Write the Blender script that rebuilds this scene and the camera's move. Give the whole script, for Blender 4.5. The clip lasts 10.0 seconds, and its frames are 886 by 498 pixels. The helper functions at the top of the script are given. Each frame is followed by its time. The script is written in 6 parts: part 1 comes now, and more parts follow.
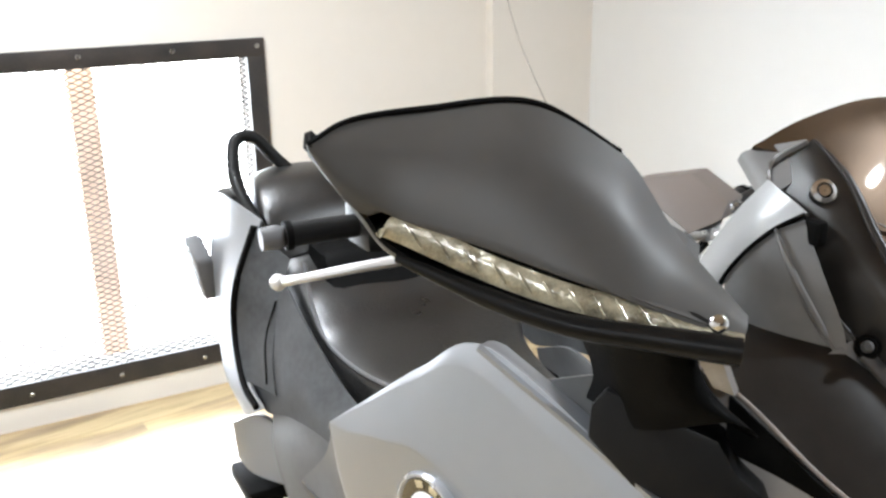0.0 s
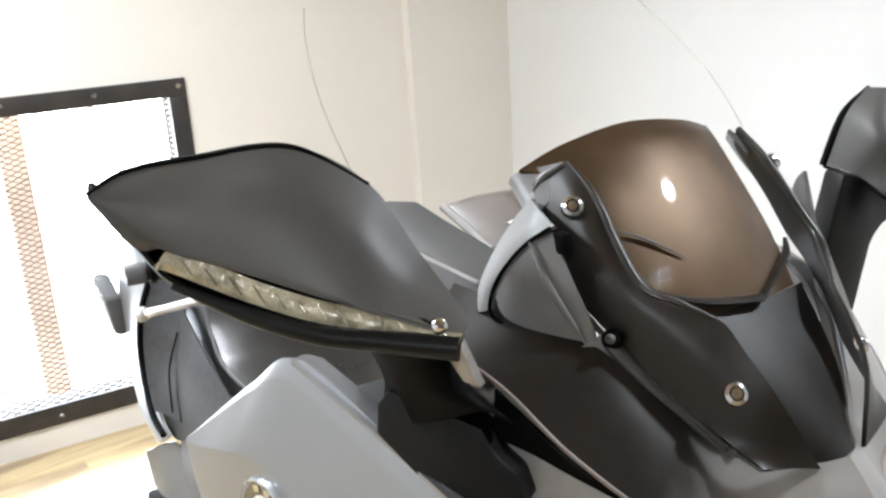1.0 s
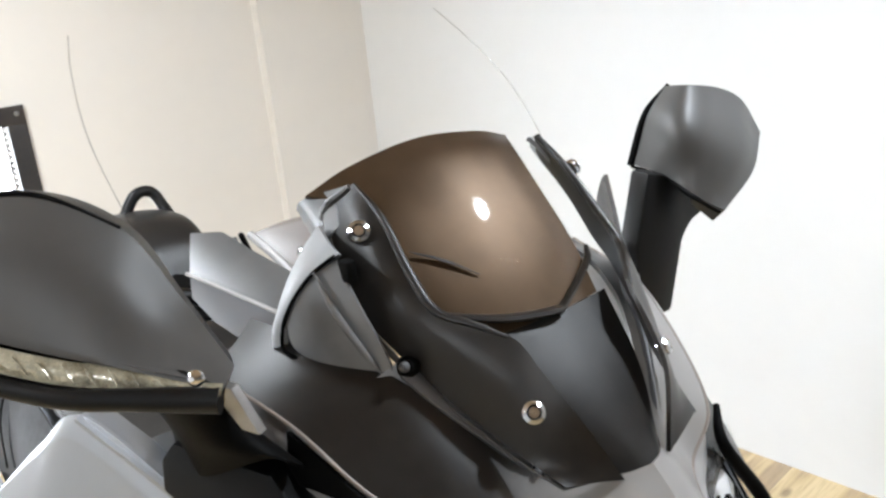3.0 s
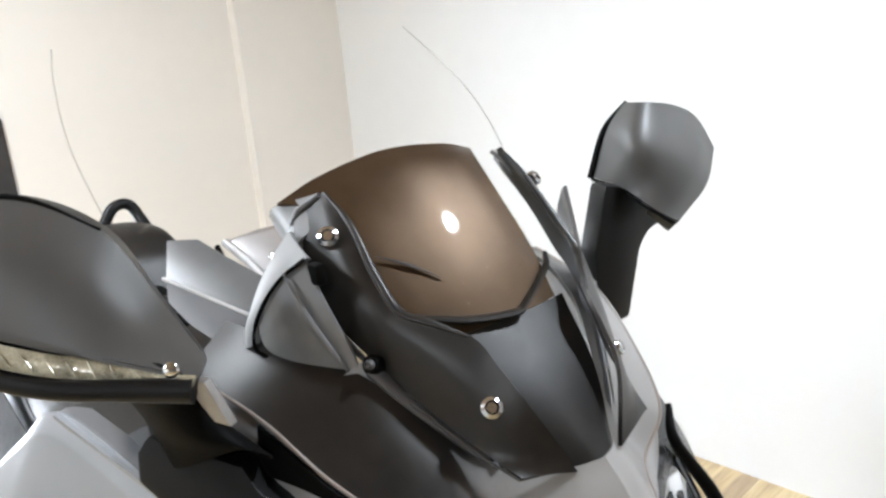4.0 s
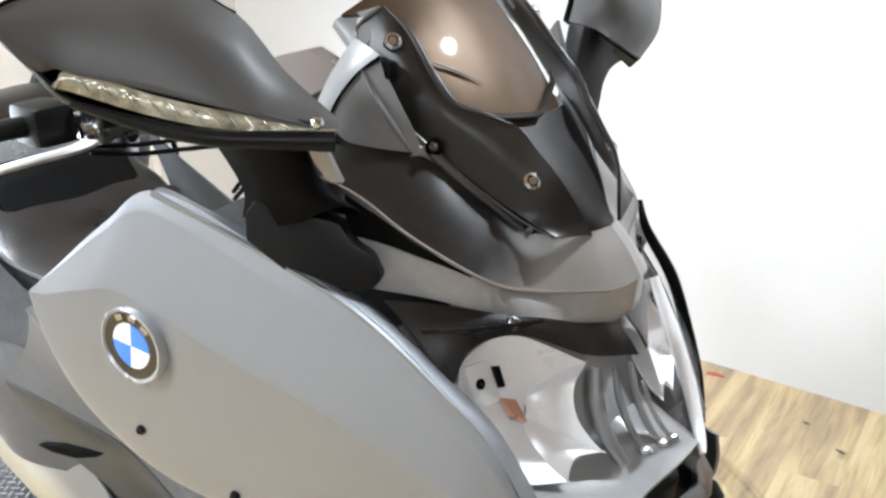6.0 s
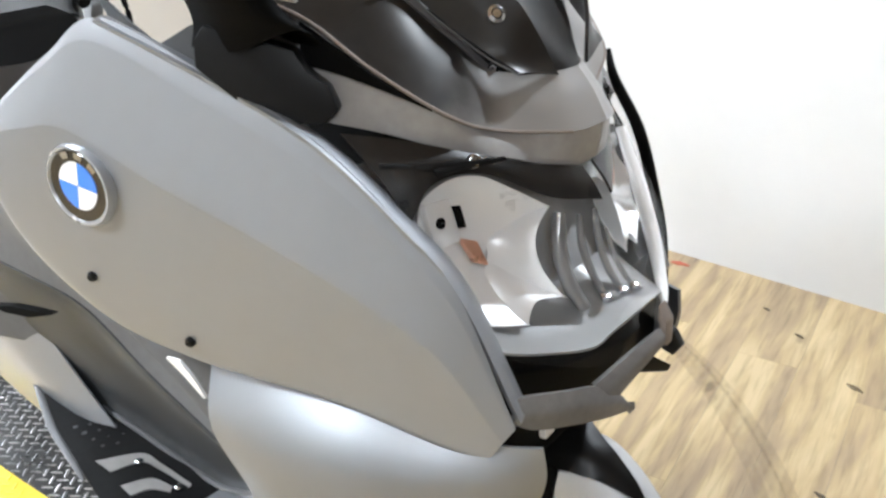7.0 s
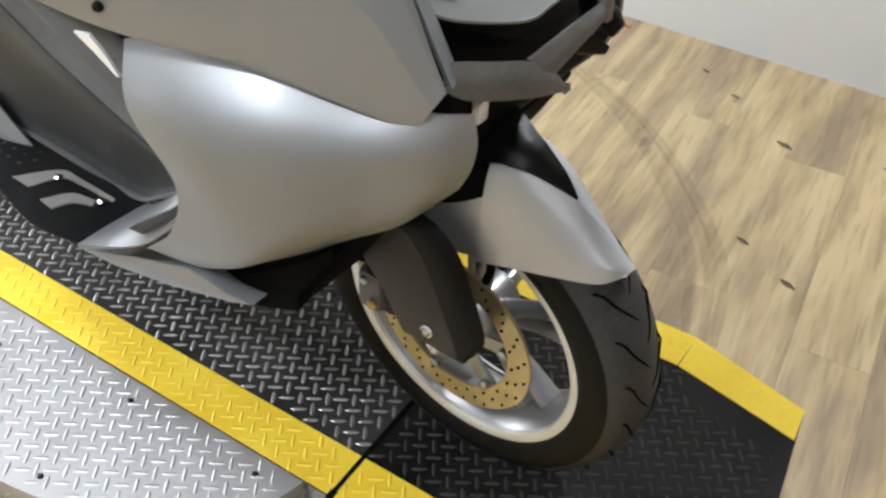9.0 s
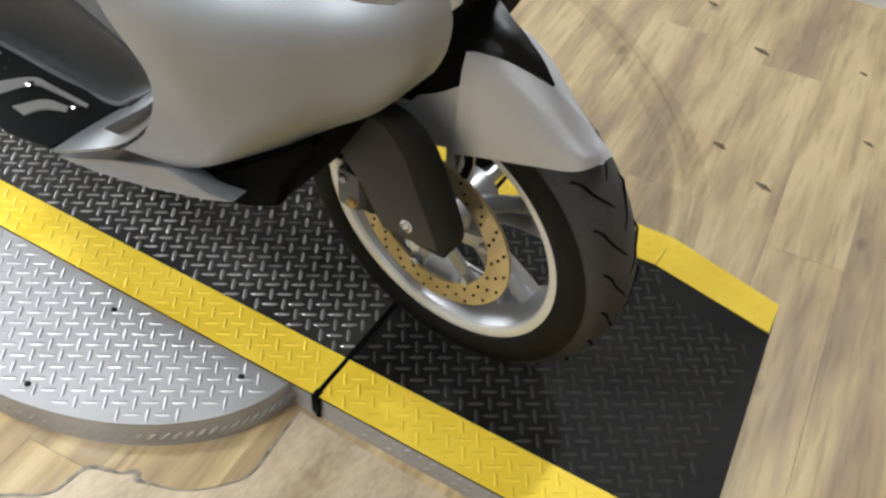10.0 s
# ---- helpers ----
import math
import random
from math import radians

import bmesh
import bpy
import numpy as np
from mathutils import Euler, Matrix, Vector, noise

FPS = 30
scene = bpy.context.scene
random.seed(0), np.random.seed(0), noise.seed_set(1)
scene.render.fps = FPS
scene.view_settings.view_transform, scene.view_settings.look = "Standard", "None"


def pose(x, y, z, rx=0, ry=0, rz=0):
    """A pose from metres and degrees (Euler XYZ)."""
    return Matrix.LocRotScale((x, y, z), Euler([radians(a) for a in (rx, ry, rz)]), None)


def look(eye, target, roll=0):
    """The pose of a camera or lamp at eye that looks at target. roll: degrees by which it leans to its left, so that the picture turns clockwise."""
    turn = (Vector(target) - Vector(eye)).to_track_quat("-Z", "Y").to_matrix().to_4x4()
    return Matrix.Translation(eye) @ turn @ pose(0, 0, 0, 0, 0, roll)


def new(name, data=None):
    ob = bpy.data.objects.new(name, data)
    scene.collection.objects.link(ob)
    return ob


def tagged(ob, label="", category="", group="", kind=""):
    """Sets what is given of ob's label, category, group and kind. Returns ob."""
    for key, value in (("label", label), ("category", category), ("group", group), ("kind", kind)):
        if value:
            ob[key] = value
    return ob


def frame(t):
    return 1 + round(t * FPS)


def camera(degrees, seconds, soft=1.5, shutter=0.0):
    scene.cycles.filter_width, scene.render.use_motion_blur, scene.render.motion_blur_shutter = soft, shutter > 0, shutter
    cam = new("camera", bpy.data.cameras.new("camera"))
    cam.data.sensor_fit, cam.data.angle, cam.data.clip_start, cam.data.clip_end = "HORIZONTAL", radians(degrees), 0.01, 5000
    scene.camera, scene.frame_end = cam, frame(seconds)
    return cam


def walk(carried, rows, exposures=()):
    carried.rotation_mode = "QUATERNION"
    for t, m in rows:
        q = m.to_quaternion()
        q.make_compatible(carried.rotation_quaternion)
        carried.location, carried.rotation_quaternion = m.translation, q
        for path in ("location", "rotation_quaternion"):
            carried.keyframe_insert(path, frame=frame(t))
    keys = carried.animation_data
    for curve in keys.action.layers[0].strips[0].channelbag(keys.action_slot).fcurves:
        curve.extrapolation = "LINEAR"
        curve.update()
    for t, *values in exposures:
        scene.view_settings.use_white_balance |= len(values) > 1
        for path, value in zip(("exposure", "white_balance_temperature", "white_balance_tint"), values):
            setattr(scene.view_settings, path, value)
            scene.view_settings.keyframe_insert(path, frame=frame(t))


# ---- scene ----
cam = camera(51.9, 10.0, 2.6)
PATH = [
    (0, (0.233, -0.668, 1.463), (-1.442, 0.23, 0.839), -1.0),
    (0.5, (0.336, -0.634, 1.483), (-1.334, 0.294, 0.891), -2.4),
    (1, (0.38, -0.59, 1.486), (-1.271, 0.377, 0.905), -3.7),
    (1.5, (0.393, -0.552, 1.487), (-1.251, 0.436, 0.92), -4.6),
    (2, (0.391, -0.519, 1.486), (-1.198, 0.546, 0.903), -5.7),
    (2.5, (0.39, -0.501, 1.485), (-1.164, 0.612, 0.896), -6.1),
    (3, (0.399, -0.496, 1.488), (-1.122, 0.66, 0.895), -6.1),
    (3.2, (0.403, -0.49, 1.488), (-1.1, 0.689, 0.897), -5.9),
    (4.3, (0.447, -0.552, 1.488), (-1.041, 0.675, 0.959), -5.0),
    (4.5, (0.44, -0.601, 1.49), (-0.984, 0.696, 0.949), -4.0),
    (5, (0.421, -0.732, 1.491), (-0.893, 0.641, 0.869), -3.2),
    (5.2, (0.426, -0.762, 1.477), (-0.871, 0.625, 0.851), -3.0),
    (6.3, (0.442, -0.792, 1.424), (-0.741, 0.604, 0.617), -1.4),
    (6.5, (0.446, -0.791, 1.403), (-0.726, 0.599, 0.57), -1.2),
    (7, (0.447, -0.79, 1.368), (-0.663, 0.586, 0.433), -0.5),
    (7.5, (0.455, -0.79, 1.338), (-0.593, 0.573, 0.315), 0.6),
    (8, (0.461, -0.791, 1.304), (-0.531, 0.537, 0.186), 1.1),
    (8.5, (0.467, -0.799, 1.269), (-0.445, 0.501, 0.053), 2.6),
    (9, (0.478, -0.814, 1.241), (-0.374, 0.454, -0.05), 3.3),
    (9.5, (0.493, -0.83, 1.217), (-0.296, 0.406, -0.143), 3.7),
    (10, (0.503, -0.843, 1.209), (-0.254, 0.371, -0.189), 3.4),
]
walk(cam, [(t, look(eye, target, roll)) for t, eye, target, roll in PATH], [(0, 0.52, 6200, 10), (2.5, 0.48, 6150, 10), (5.0, 0.68, 6050, 10), (6.5, 0.64, 6050, 10), (7.5, 0.52, 6150, 10), (8.5, 0.20, 6250, 10), (10, 0.0, 6350, 10)])

# ---- world and light ----
world = bpy.data.worlds.new("sky")
scene.world = world
world.use_nodes = True
sky = world.node_tree.nodes.new("ShaderNodeTexSky")
sky.sky_type, sky.sun_disc = "NISHITA", False
sky.sun_elevation, sky.sun_rotation = radians(40), radians(200)
world.node_tree.nodes["Background"].inputs["Strength"].default_value = 0.12
world.node_tree.links.new(sky.outputs[0], world.node_tree.nodes["Background"].inputs["Color"])


def area_lamp(name, eye, target, sx, sy, power, color=(1, 1, 1)):
    d = bpy.data.lights.new(name, "AREA")
    d.shape, d.size, d.size_y, d.energy, d.color = "RECTANGLE" if sx != sy else "DISK", sx, sy, power, color
    ob = new(name, d)
    ob.matrix_world = look(eye, target)
    return ob


area_lamp("window_daylight", (-2.90, -0.45, 0.65), (0, -0.45, 0.45), 1.3, 1.0, 46, (0.80, 0.91, 1.0))

# ---- materials ----


def mat(name, color, rough=0.5, metal=0.0, vary=0.08, scale=6.0, bump=0.0, bump_scale=200.0, coat=0.0, spec=0.5, dust=None, rvary=0.08, stretch=None):
    """A principled surface with two scales of variation in colour and gloss, and fine relief."""
    m = bpy.data.materials.new(name)
    m.use_nodes = True
    nt = m.node_tree
    b = nt.nodes["Principled BSDF"]
    b.inputs["Metallic"].default_value, b.inputs["Roughness"].default_value = metal, rough
    b.inputs["Specular IOR Level"].default_value = spec
    b.inputs["Coat Weight"].default_value, b.inputs["Coat Roughness"].default_value = coat, 0.08
    co = nt.nodes.new("ShaderNodeTexCoord")
    mp = nt.nodes.new("ShaderNodeMapping")
    nt.links.new(co.outputs["Object"], mp.inputs["Vector"])
    if stretch:
        mp.inputs["Scale"].default_value = stretch
    n1, n2 = nt.nodes.new("ShaderNodeTexNoise"), nt.nodes.new("ShaderNodeTexNoise")
    n1.inputs["Scale"].default_value, n1.inputs["Detail"].default_value = scale, 5
    n2.inputs["Scale"].default_value, n2.inputs["Detail"].default_value = scale * 14, 3
    for n in (n1, n2):
        nt.links.new(mp.outputs[0], n.inputs["Vector"])
    add = nt.nodes.new("ShaderNodeMath")
    add.operation = "MULTIPLY_ADD"
    add.inputs[1].default_value = 0.35
    nt.links.new(n2.outputs["Fac"], add.inputs[0])
    nt.links.new(n1.outputs["Fac"], add.inputs[2])
    ramp = nt.nodes.new("ShaderNodeMapRange")
    ramp.inputs["From Min"].default_value, ramp.inputs["From Max"].default_value = 0.4, 0.95
    nt.links.new(add.outputs[0], ramp.inputs["Value"])
    mix = nt.nodes.new("ShaderNodeMix")
    mix.data_type = "RGBA"
    mix.inputs[6].default_value = (*[max(0, c * (1 - vary)) for c in color], 1)
    mix.inputs[7].default_value = (*(dust or [min(1, c * (1 + vary)) for c in color]), 1)
    nt.links.new(ramp.outputs[0], mix.inputs[0])
    nt.links.new(mix.outputs[2], b.inputs["Base Color"])
    rr = nt.nodes.new("ShaderNodeMapRange")
    rr.inputs["To Min"].default_value, rr.inputs["To Max"].default_value = max(0.02, rough - rvary), min(1, rough + rvary)
    nt.links.new(ramp.outputs[0], rr.inputs["Value"])
    nt.links.new(rr.outputs[0], b.inputs["Roughness"])
    if bump:
        nb = nt.nodes.new("ShaderNodeTexNoise")
        nb.inputs["Scale"].default_value = bump_scale
        nt.links.new(mp.outputs[0], nb.inputs["Vector"])
        bp = nt.nodes.new("ShaderNodeBump")
        bp.inputs["Strength"].default_value, bp.inputs["Distance"].default_value = bump, 0.002
        nt.links.new(nb.outputs["Fac"], bp.inputs["Height"])
        nt.links.new(bp.outputs[0], b.inputs["Normal"])
    return m


def glass(name, color=(1, 1, 1), rough=0.0, gloss=0.014, grow=0.25):
    """Thin clear sheet: mostly see-through, with a gloss that grows at a glancing angle."""
    m = bpy.data.materials.new(name)
    m.use_nodes = True
    nt = m.node_tree
    nt.nodes.remove(nt.nodes["Principled BSDF"])
    out = nt.nodes["Material Output"]
    tr, gl, mx, fr, rm = (nt.nodes.new("ShaderNode" + k) for k in ("BsdfTransparent", "BsdfGlossy", "MixShader", "LayerWeight", "MapRange"))
    tr.inputs[0].default_value = (*color, 1)
    gl.inputs["Roughness"].default_value = rough
    fr.inputs["Blend"].default_value = 0.12
    rm.inputs["To Min"].default_value, rm.inputs["To Max"].default_value = gloss, grow
    nt.links.new(fr.outputs["Facing"], rm.inputs["Value"])
    nt.links.new(rm.outputs[0], mx.inputs[0])
    nt.links.new(tr.outputs[0], mx.inputs[1])
    nt.links.new(gl.outputs[0], mx.inputs[2])
    nt.links.new(mx.outputs[0], out.inputs["Surface"])
    return m


def glow(name, color, strength):
    m = bpy.data.materials.new(name)
    m.use_nodes = True
    b = m.node_tree.nodes["Principled BSDF"]
    b.inputs["Base Color"].default_value = (*color, 1)
    b.inputs["Emission Color"].default_value, b.inputs["Emission Strength"].default_value = (*color, 1), strength
    return m


SILVER = mat("silver_paint", (0.280, 0.291, 0.310), 0.42, 0.62, 0.05, 3, coat=0.08, rvary=0.04)
SILVER_BRIGHT = mat("silver_paint_light", (0.285, 0.296, 0.315), 0.50, 0.9, 0.05, 3, coat=0.08, rvary=0.04)
BLACK_SATIN = mat("black_satin_plastic", (0.005, 0.0048, 0.0047), 0.42, 0, 0.2, 8, 0.08, 700, spec=0.18)
BLACK_MATT = mat("black_textured_plastic", (0.0028, 0.0027, 0.0026), 0.6, 0, 0.25, 8, 0.2, 600, spec=0.06)
BLACK_GLOSS = mat("black_gloss_paint", (0.005, 0.0045, 0.0042), 0.32, 0, 0.2, 5, 0, 300, dust=(0.018, 0.0165, 0.015), spec=0.25, coat=0.2)
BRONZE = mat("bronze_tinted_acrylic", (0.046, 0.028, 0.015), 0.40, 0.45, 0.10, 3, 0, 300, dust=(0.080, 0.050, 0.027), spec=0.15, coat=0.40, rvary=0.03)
BRONZE.node_tree.nodes["Principled BSDF"].inputs["Coat Roughness"].default_value = 0.03
NOSE_DARK = mat("smoked_acrylic", (0.012, 0.0109, 0.0099), 0.38, 0, 0.1, 4, 0, 300, dust=(0.027, 0.0245, 0.0222), spec=0.16)
WING_BLACK = mat("wing_satin_black", (0.006, 0.005, 0.0042), 0.36, 0.0, 0.2, 5, 0, 300, dust=(0.020, 0.0165, 0.0135), spec=0.36)
POD_GREY = mat("pod_grey_plastic", (0.155, 0.155, 0.158), 0.36, 0, 0.10, 5, 0.06, 600, dust=(0.215, 0.215, 0.218), spec=0.65)
HOUSING = mat("lamp_housing_grey", (0.30, 0.30, 0.30), 0.35, 0.0, 0.1, 8, 0.03, 200, coat=0.3)
GREY_PLASTIC = mat("grey_plastic", (0.10, 0.10, 0.103), 0.5, 0, 0.1, 8, 0.1, 600)
MIRROR_GREY = mat("mirror_grey_plastic", (0.060, 0.058, 0.0555), 0.46, 0, 0.10, 6, 0.05, 900, spec=0.48)
LEATHER = mat("seat_leather", (0.010, 0.0095, 0.009), 0.33, 0, 0.2, 10, 0.35, 260, spec=0.6)
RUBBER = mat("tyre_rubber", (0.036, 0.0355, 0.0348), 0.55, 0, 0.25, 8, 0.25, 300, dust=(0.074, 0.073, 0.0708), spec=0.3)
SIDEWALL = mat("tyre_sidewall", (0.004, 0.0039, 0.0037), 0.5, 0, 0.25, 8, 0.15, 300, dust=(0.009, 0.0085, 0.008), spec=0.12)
ALLOY = mat("alloy", (0.36, 0.365, 0.37), 0.36, 0.75, 0.1, 12, 0.05, 300)
RIM_LIP = mat("machined_rim_lip", (0.72, 0.72, 0.71), 0.38, 0.6, 0.05, 20)
STEEL = mat("brushed_steel", (0.48, 0.49, 0.50), 0.28, 1.0, 0.1, 20)
# the disc steel's colour carries the gold of the yellow it reflects
GOLD_TINT_DISC = mat("brake_disc_steel", (0.56, 0.46, 0.27), 0.38, 0.7, 0.25, 20, 0.05, 200)
CHROME = mat("chrome", (0.60, 0.62, 0.65), 0.12, 1.0, 0.03, 20)
REFLECT = mat("lamp_reflector", (0.95, 0.95, 0.95), 0.30, 0.15, 0.03, 10)
AMBER_CLEAR = mat("indicator_lens", (0.16, 0.14, 0.085), 0.2, 0.2, 0.55, 45, 0.8, 130, coat=0.6, dust=(0.55, 0.51, 0.38))
CLEAR = glass("clear_acrylic", gloss=0.0, grow=0.002)
LENS = glass("lamp_lens", (0.97, 0.97, 0.97))
WALL = mat("wall_paint_cream", (0.70, 0.665, 0.615), 0.75, 0, 0.03, 1.5, 0.1, 120)
WALL_W = mat("wall_paint_white", (0.70, 0.70, 0.695), 0.6, 0, 0.03, 1.2, 0.1, 120)
CEIL = mat("unseen_ceiling_brown", (0.34, 0.25, 0.17), 0.7, 0, 0.25, 1.5, 0.1, 60)
FAR_WALL = mat("plain_wall_paint", (0.66, 0.65, 0.63), 0.7, 0, 0.06, 1.5, 0.1, 60)
FRAME_BLACK = mat("black_steel_frame", (0.02, 0.02, 0.02), 0.5, 0.2, 0.2, 10, 0.1, 200, dust=(0.05, 0.04, 0.035))
MESH_BLACK = mat("black_mesh_steel", (0.02, 0.02, 0.02), 0.5, 0.3)
# deck and lug colours carry the light's fall-off: darker ramp, lighter dusty rear
DECK_SHADED = mat("shaded_deck_paint", (0.0034, 0.0032, 0.003), 0.5, 0, 0.3, 7, 0.1, 300, dust=(0.018, 0.017, 0.016), spec=0.10)
DECK_LIT = mat("lit_dusty_deck_paint", (0.010, 0.0096, 0.0092), 0.5, 0, 0.3, 5, 0.1, 300, dust=(0.048, 0.046, 0.043), spec=0.25)
TREAD = mat("lit_worn_tread_paint", (0.07, 0.069, 0.068), 0.34, 0.65, 0.3, 9, dust=(0.42, 0.413, 0.405))
TREAD_SHADED = mat("shaded_tread_paint", (0.010, 0.0096, 0.009), 0.40, 0.1, 0.3, 9, dust=(0.055, 0.053, 0.050), spec=0.3)
YELLOW = mat("yellow_deck_paint", (0.84, 0.575, 0.03), 0.5, 0, 0.08, 9, 0.1, 300, dust=(0.93, 0.70, 0.075), spec=0.25)
PLATE = mat("bright_tread_plate", (0.41, 0.41, 0.417), 0.46, 0.6, 0.05, 14, 0.05, 200)
BLUE = mat("emblem_blue", (0.05, 0.22, 0.75), 0.2, 0, 0.03, coat=0.8)
WHITE = mat("emblem_white", (0.85, 0.85, 0.85), 0.2, 0, 0.03, coat=0.8)
DARK_RING = mat("emblem_ring", (0.008, 0.0075, 0.007), 0.2, 0, 0.03, coat=0.8)
POST_WOOD = mat("post_wood", (0.80, 0.58, 0.44), 0.7, 0, 0.2, 6, 0.1, 60)
GAP = mat("gap_dark", (0.002, 0.002, 0.002), 0.8, spec=0.05)
SNOW = glow("daylight_outside", (1, 1, 1), 7.0)


# ---- building helpers ----
def empty(name, label, category, kind="", group=""):
    ob = new(name)
    ob.empty_display_size = 0.1
    return tagged(ob, label, category, group, kind)


def part(name, bm, material, parent=None, label="", smooth=True):
    me = bpy.data.meshes.new(name)
    if isinstance(bm, bmesh.types.BMesh):
        bmesh.ops.recalc_face_normals(bm, faces=bm.faces)
        bm.to_mesh(me)
        bm.free()
    else:
        me.from_pydata(*bm)
    me.materials.append(material)
    if smooth:
        for p in me.polygons:
            p.use_smooth = True
        me.set_sharp_from_angle(angle=radians(38))
    ob = new(name, me)
    if parent is not None:
        ob.parent = parent
    if label:
        ob["label"] = label
    return ob


def curve_points(pts, n):
    """n points on the smooth line through pts."""
    p = np.array([tuple(q) for q in pts], float)
    if len(p) == 2:
        s = np.linspace(0, 1, n)[:, None]
        return p[0] * (1 - s) + p[1] * s
    e = np.vstack([2 * p[0] - p[1], p, 2 * p[-1] - p[-2]])
    out = []
    for u in np.linspace(0, len(p) - 1, n):
        k = min(int(u), len(p) - 2)
        f = u - k
        a, b, c, d = e[k:k + 4]
        out.append(0.5 * (2 * b + (c - a) * f + (2 * a - 5 * b + 4 * c - d) * f * f + (3 * b - a - 3 * c + d) * f ** 3))
    return np.array(out)


def mirror_y(rows):
    return [[(x, -y, z) for x, y, z in r] for r in rows]


def sheet(rows, nu=24, nv=14, thick=0.004, inward=None):
    """A smooth panel through rows of points, with thickness away from the outside. inward: a point on its hidden side."""
    across = [curve_points(r, nv) for r in rows]
    grid = np.stack([curve_points([a[j] for a in across], nu) for j in range(nv)], 1)
    du, dv = np.gradient(grid, axis=0), np.gradient(grid, axis=1)
    nrm = np.cross(du, dv)
    nrm /= np.linalg.norm(nrm, axis=2, keepdims=True) + 1e-9
    inn = np.array(inward if inward is not None else (-0.5, 0.0, 0.9))
    if (nrm * (inn - grid)).sum() < 0:
        nrm = -nrm
    back = grid + nrm * thick
    bm = bmesh.new()
    fv = [[bm.verts.new(p) for p in r] for r in grid]
    bv = [[bm.verts.new(p) for p in r] for r in back]

    def quad(*vs):
        try:
            bm.faces.new(vs)
        except ValueError:
            pass
    for i in range(nu - 1):
        for j in range(nv - 1):
            quad(fv[i][j], fv[i + 1][j], fv[i + 1][j + 1], fv[i][j + 1])
            quad(bv[i][j], bv[i][j + 1], bv[i + 1][j + 1], bv[i + 1][j])
    for i in range(nu - 1):
        quad(fv[i][0], bv[i][0], bv[i + 1][0], fv[i + 1][0])
        quad(fv[i][-1], fv[i + 1][-1], bv[i + 1][-1], bv[i][-1])
    for j in range(nv - 1):
        quad(fv[0][j], fv[0][j + 1], bv[0][j + 1], bv[0][j])
        quad(fv[-1][j], bv[-1][j], bv[-1][j + 1], fv[-1][j + 1])
    bmesh.ops.remove_doubles(bm, verts=bm.verts, dist=0.0004)
    return bm


def tube(pts, radius, n=40, seg=12, flat=1.0):
    """A rod along a smooth line; radius: one number, or one for each given point."""
    path = curve_points(pts, n)
    rad = np.interp(np.linspace(0, 1, n), np.linspace(0, 1, len(pts)), [radius] * len(pts) if np.isscalar(radius) else radius)
    bm = bmesh.new()
    rings, up = [], Vector((0, 0, 1))
    for i, p in enumerate(path):
        d = Vector(path[min(i + 1, n - 1)] - path[max(i - 1, 0)]).normalized()
        if abs(d.z) > 0.95:
            up = Vector((1, 0, 0))
        a = d.cross(up).normalized()
        b = a.cross(d)
        rings.append([bm.verts.new(Vector(p) + float(rad[i]) * (math.cos(t) * a + flat * math.sin(t) * b)) for t in np.linspace(0, 2 * math.pi, seg, False)])
    for r, q in zip(rings, rings[1:]):
        for k in range(seg):
            bm.faces.new((r[k], r[(k + 1) % seg], q[(k + 1) % seg], q[k]))
    bm.faces.new(rings[0])
    bm.faces.new(rings[-1][::-1])
    return bm


def block(lo, hi, bevel=0.004, m=None, seg=2):
    bm = bmesh.new()
    bmesh.ops.create_cube(bm, size=1)
    lo, hi = Vector(lo), Vector(hi)
    bmesh.ops.scale(bm, vec=hi - lo, verts=bm.verts)
    bmesh.ops.translate(bm, vec=(lo + hi) / 2, verts=bm.verts)
    if bevel:
        bmesh.ops.bevel(bm, geom=bm.edges, offset=bevel, segments=seg, affect="EDGES", profile=0.6)
    if m is not None:
        bm.transform(m)
    return bm


def prism(poly, vec, bevel=0.002):
    """A flat outline of points pushed along vec."""
    bm = bmesh.new()
    a = [bm.verts.new(tuple(p)) for p in poly]
    b = [bm.verts.new(Vector(p) + Vector(vec)) for p in poly]
    bm.faces.new(a)
    bm.faces.new(b[::-1])
    for i in range(len(a)):
        j = (i + 1) % len(a)
        bm.faces.new((a[i], b[i], b[j], a[j]))
    bmesh.ops.recalc_face_normals(bm, faces=bm.faces)
    if bevel:
        bmesh.ops.bevel(bm, geom=bm.edges, offset=bevel, segments=2, affect="EDGES", profile=0.6)
    return bm


def lathe(profile, m=None, seg=64, closed=True):
    """profile: (radius, y) points turned round the y axis."""
    bm = bmesh.new()
    rings = [[bm.verts.new((r * math.cos(t), y, r * math.sin(t))) for t in np.linspace(0, 2 * math.pi, seg, False)] for r, y in profile]
    n = len(rings)
    for i in range(n if closed else n - 1):
        r, q = rings[i], rings[(i + 1) % n]
        for k in range(seg):
            bm.faces.new((r[k], r[(k + 1) % seg], q[(k + 1) % seg], q[k]))
    if m is not None:
        bm.transform(m)
    return bm


def aim(place, normal):
    """The pose whose y axis points along normal."""
    return Matrix.Translation(place) @ Vector(normal).to_track_quat("Y", "Z").to_matrix().to_4x4()


def screw_head(place, normal, radius=0.0075):
    return lathe([(0.0005, 0.0045), (radius * 0.45, 0.0045), (radius * 0.5, 0.002), (radius * 0.62, 0.005), (radius * 0.95, 0.003), (radius, 0.0), (radius, -0.004), (0.0005, -0.004)], aim(place, normal), 20, False)


# ---- the room ----
def box_wall(name, lo, hi, material, label):
    return tagged(part(name, block(lo, hi, 0), material, smooth=False), label, "wall", kind="structure")


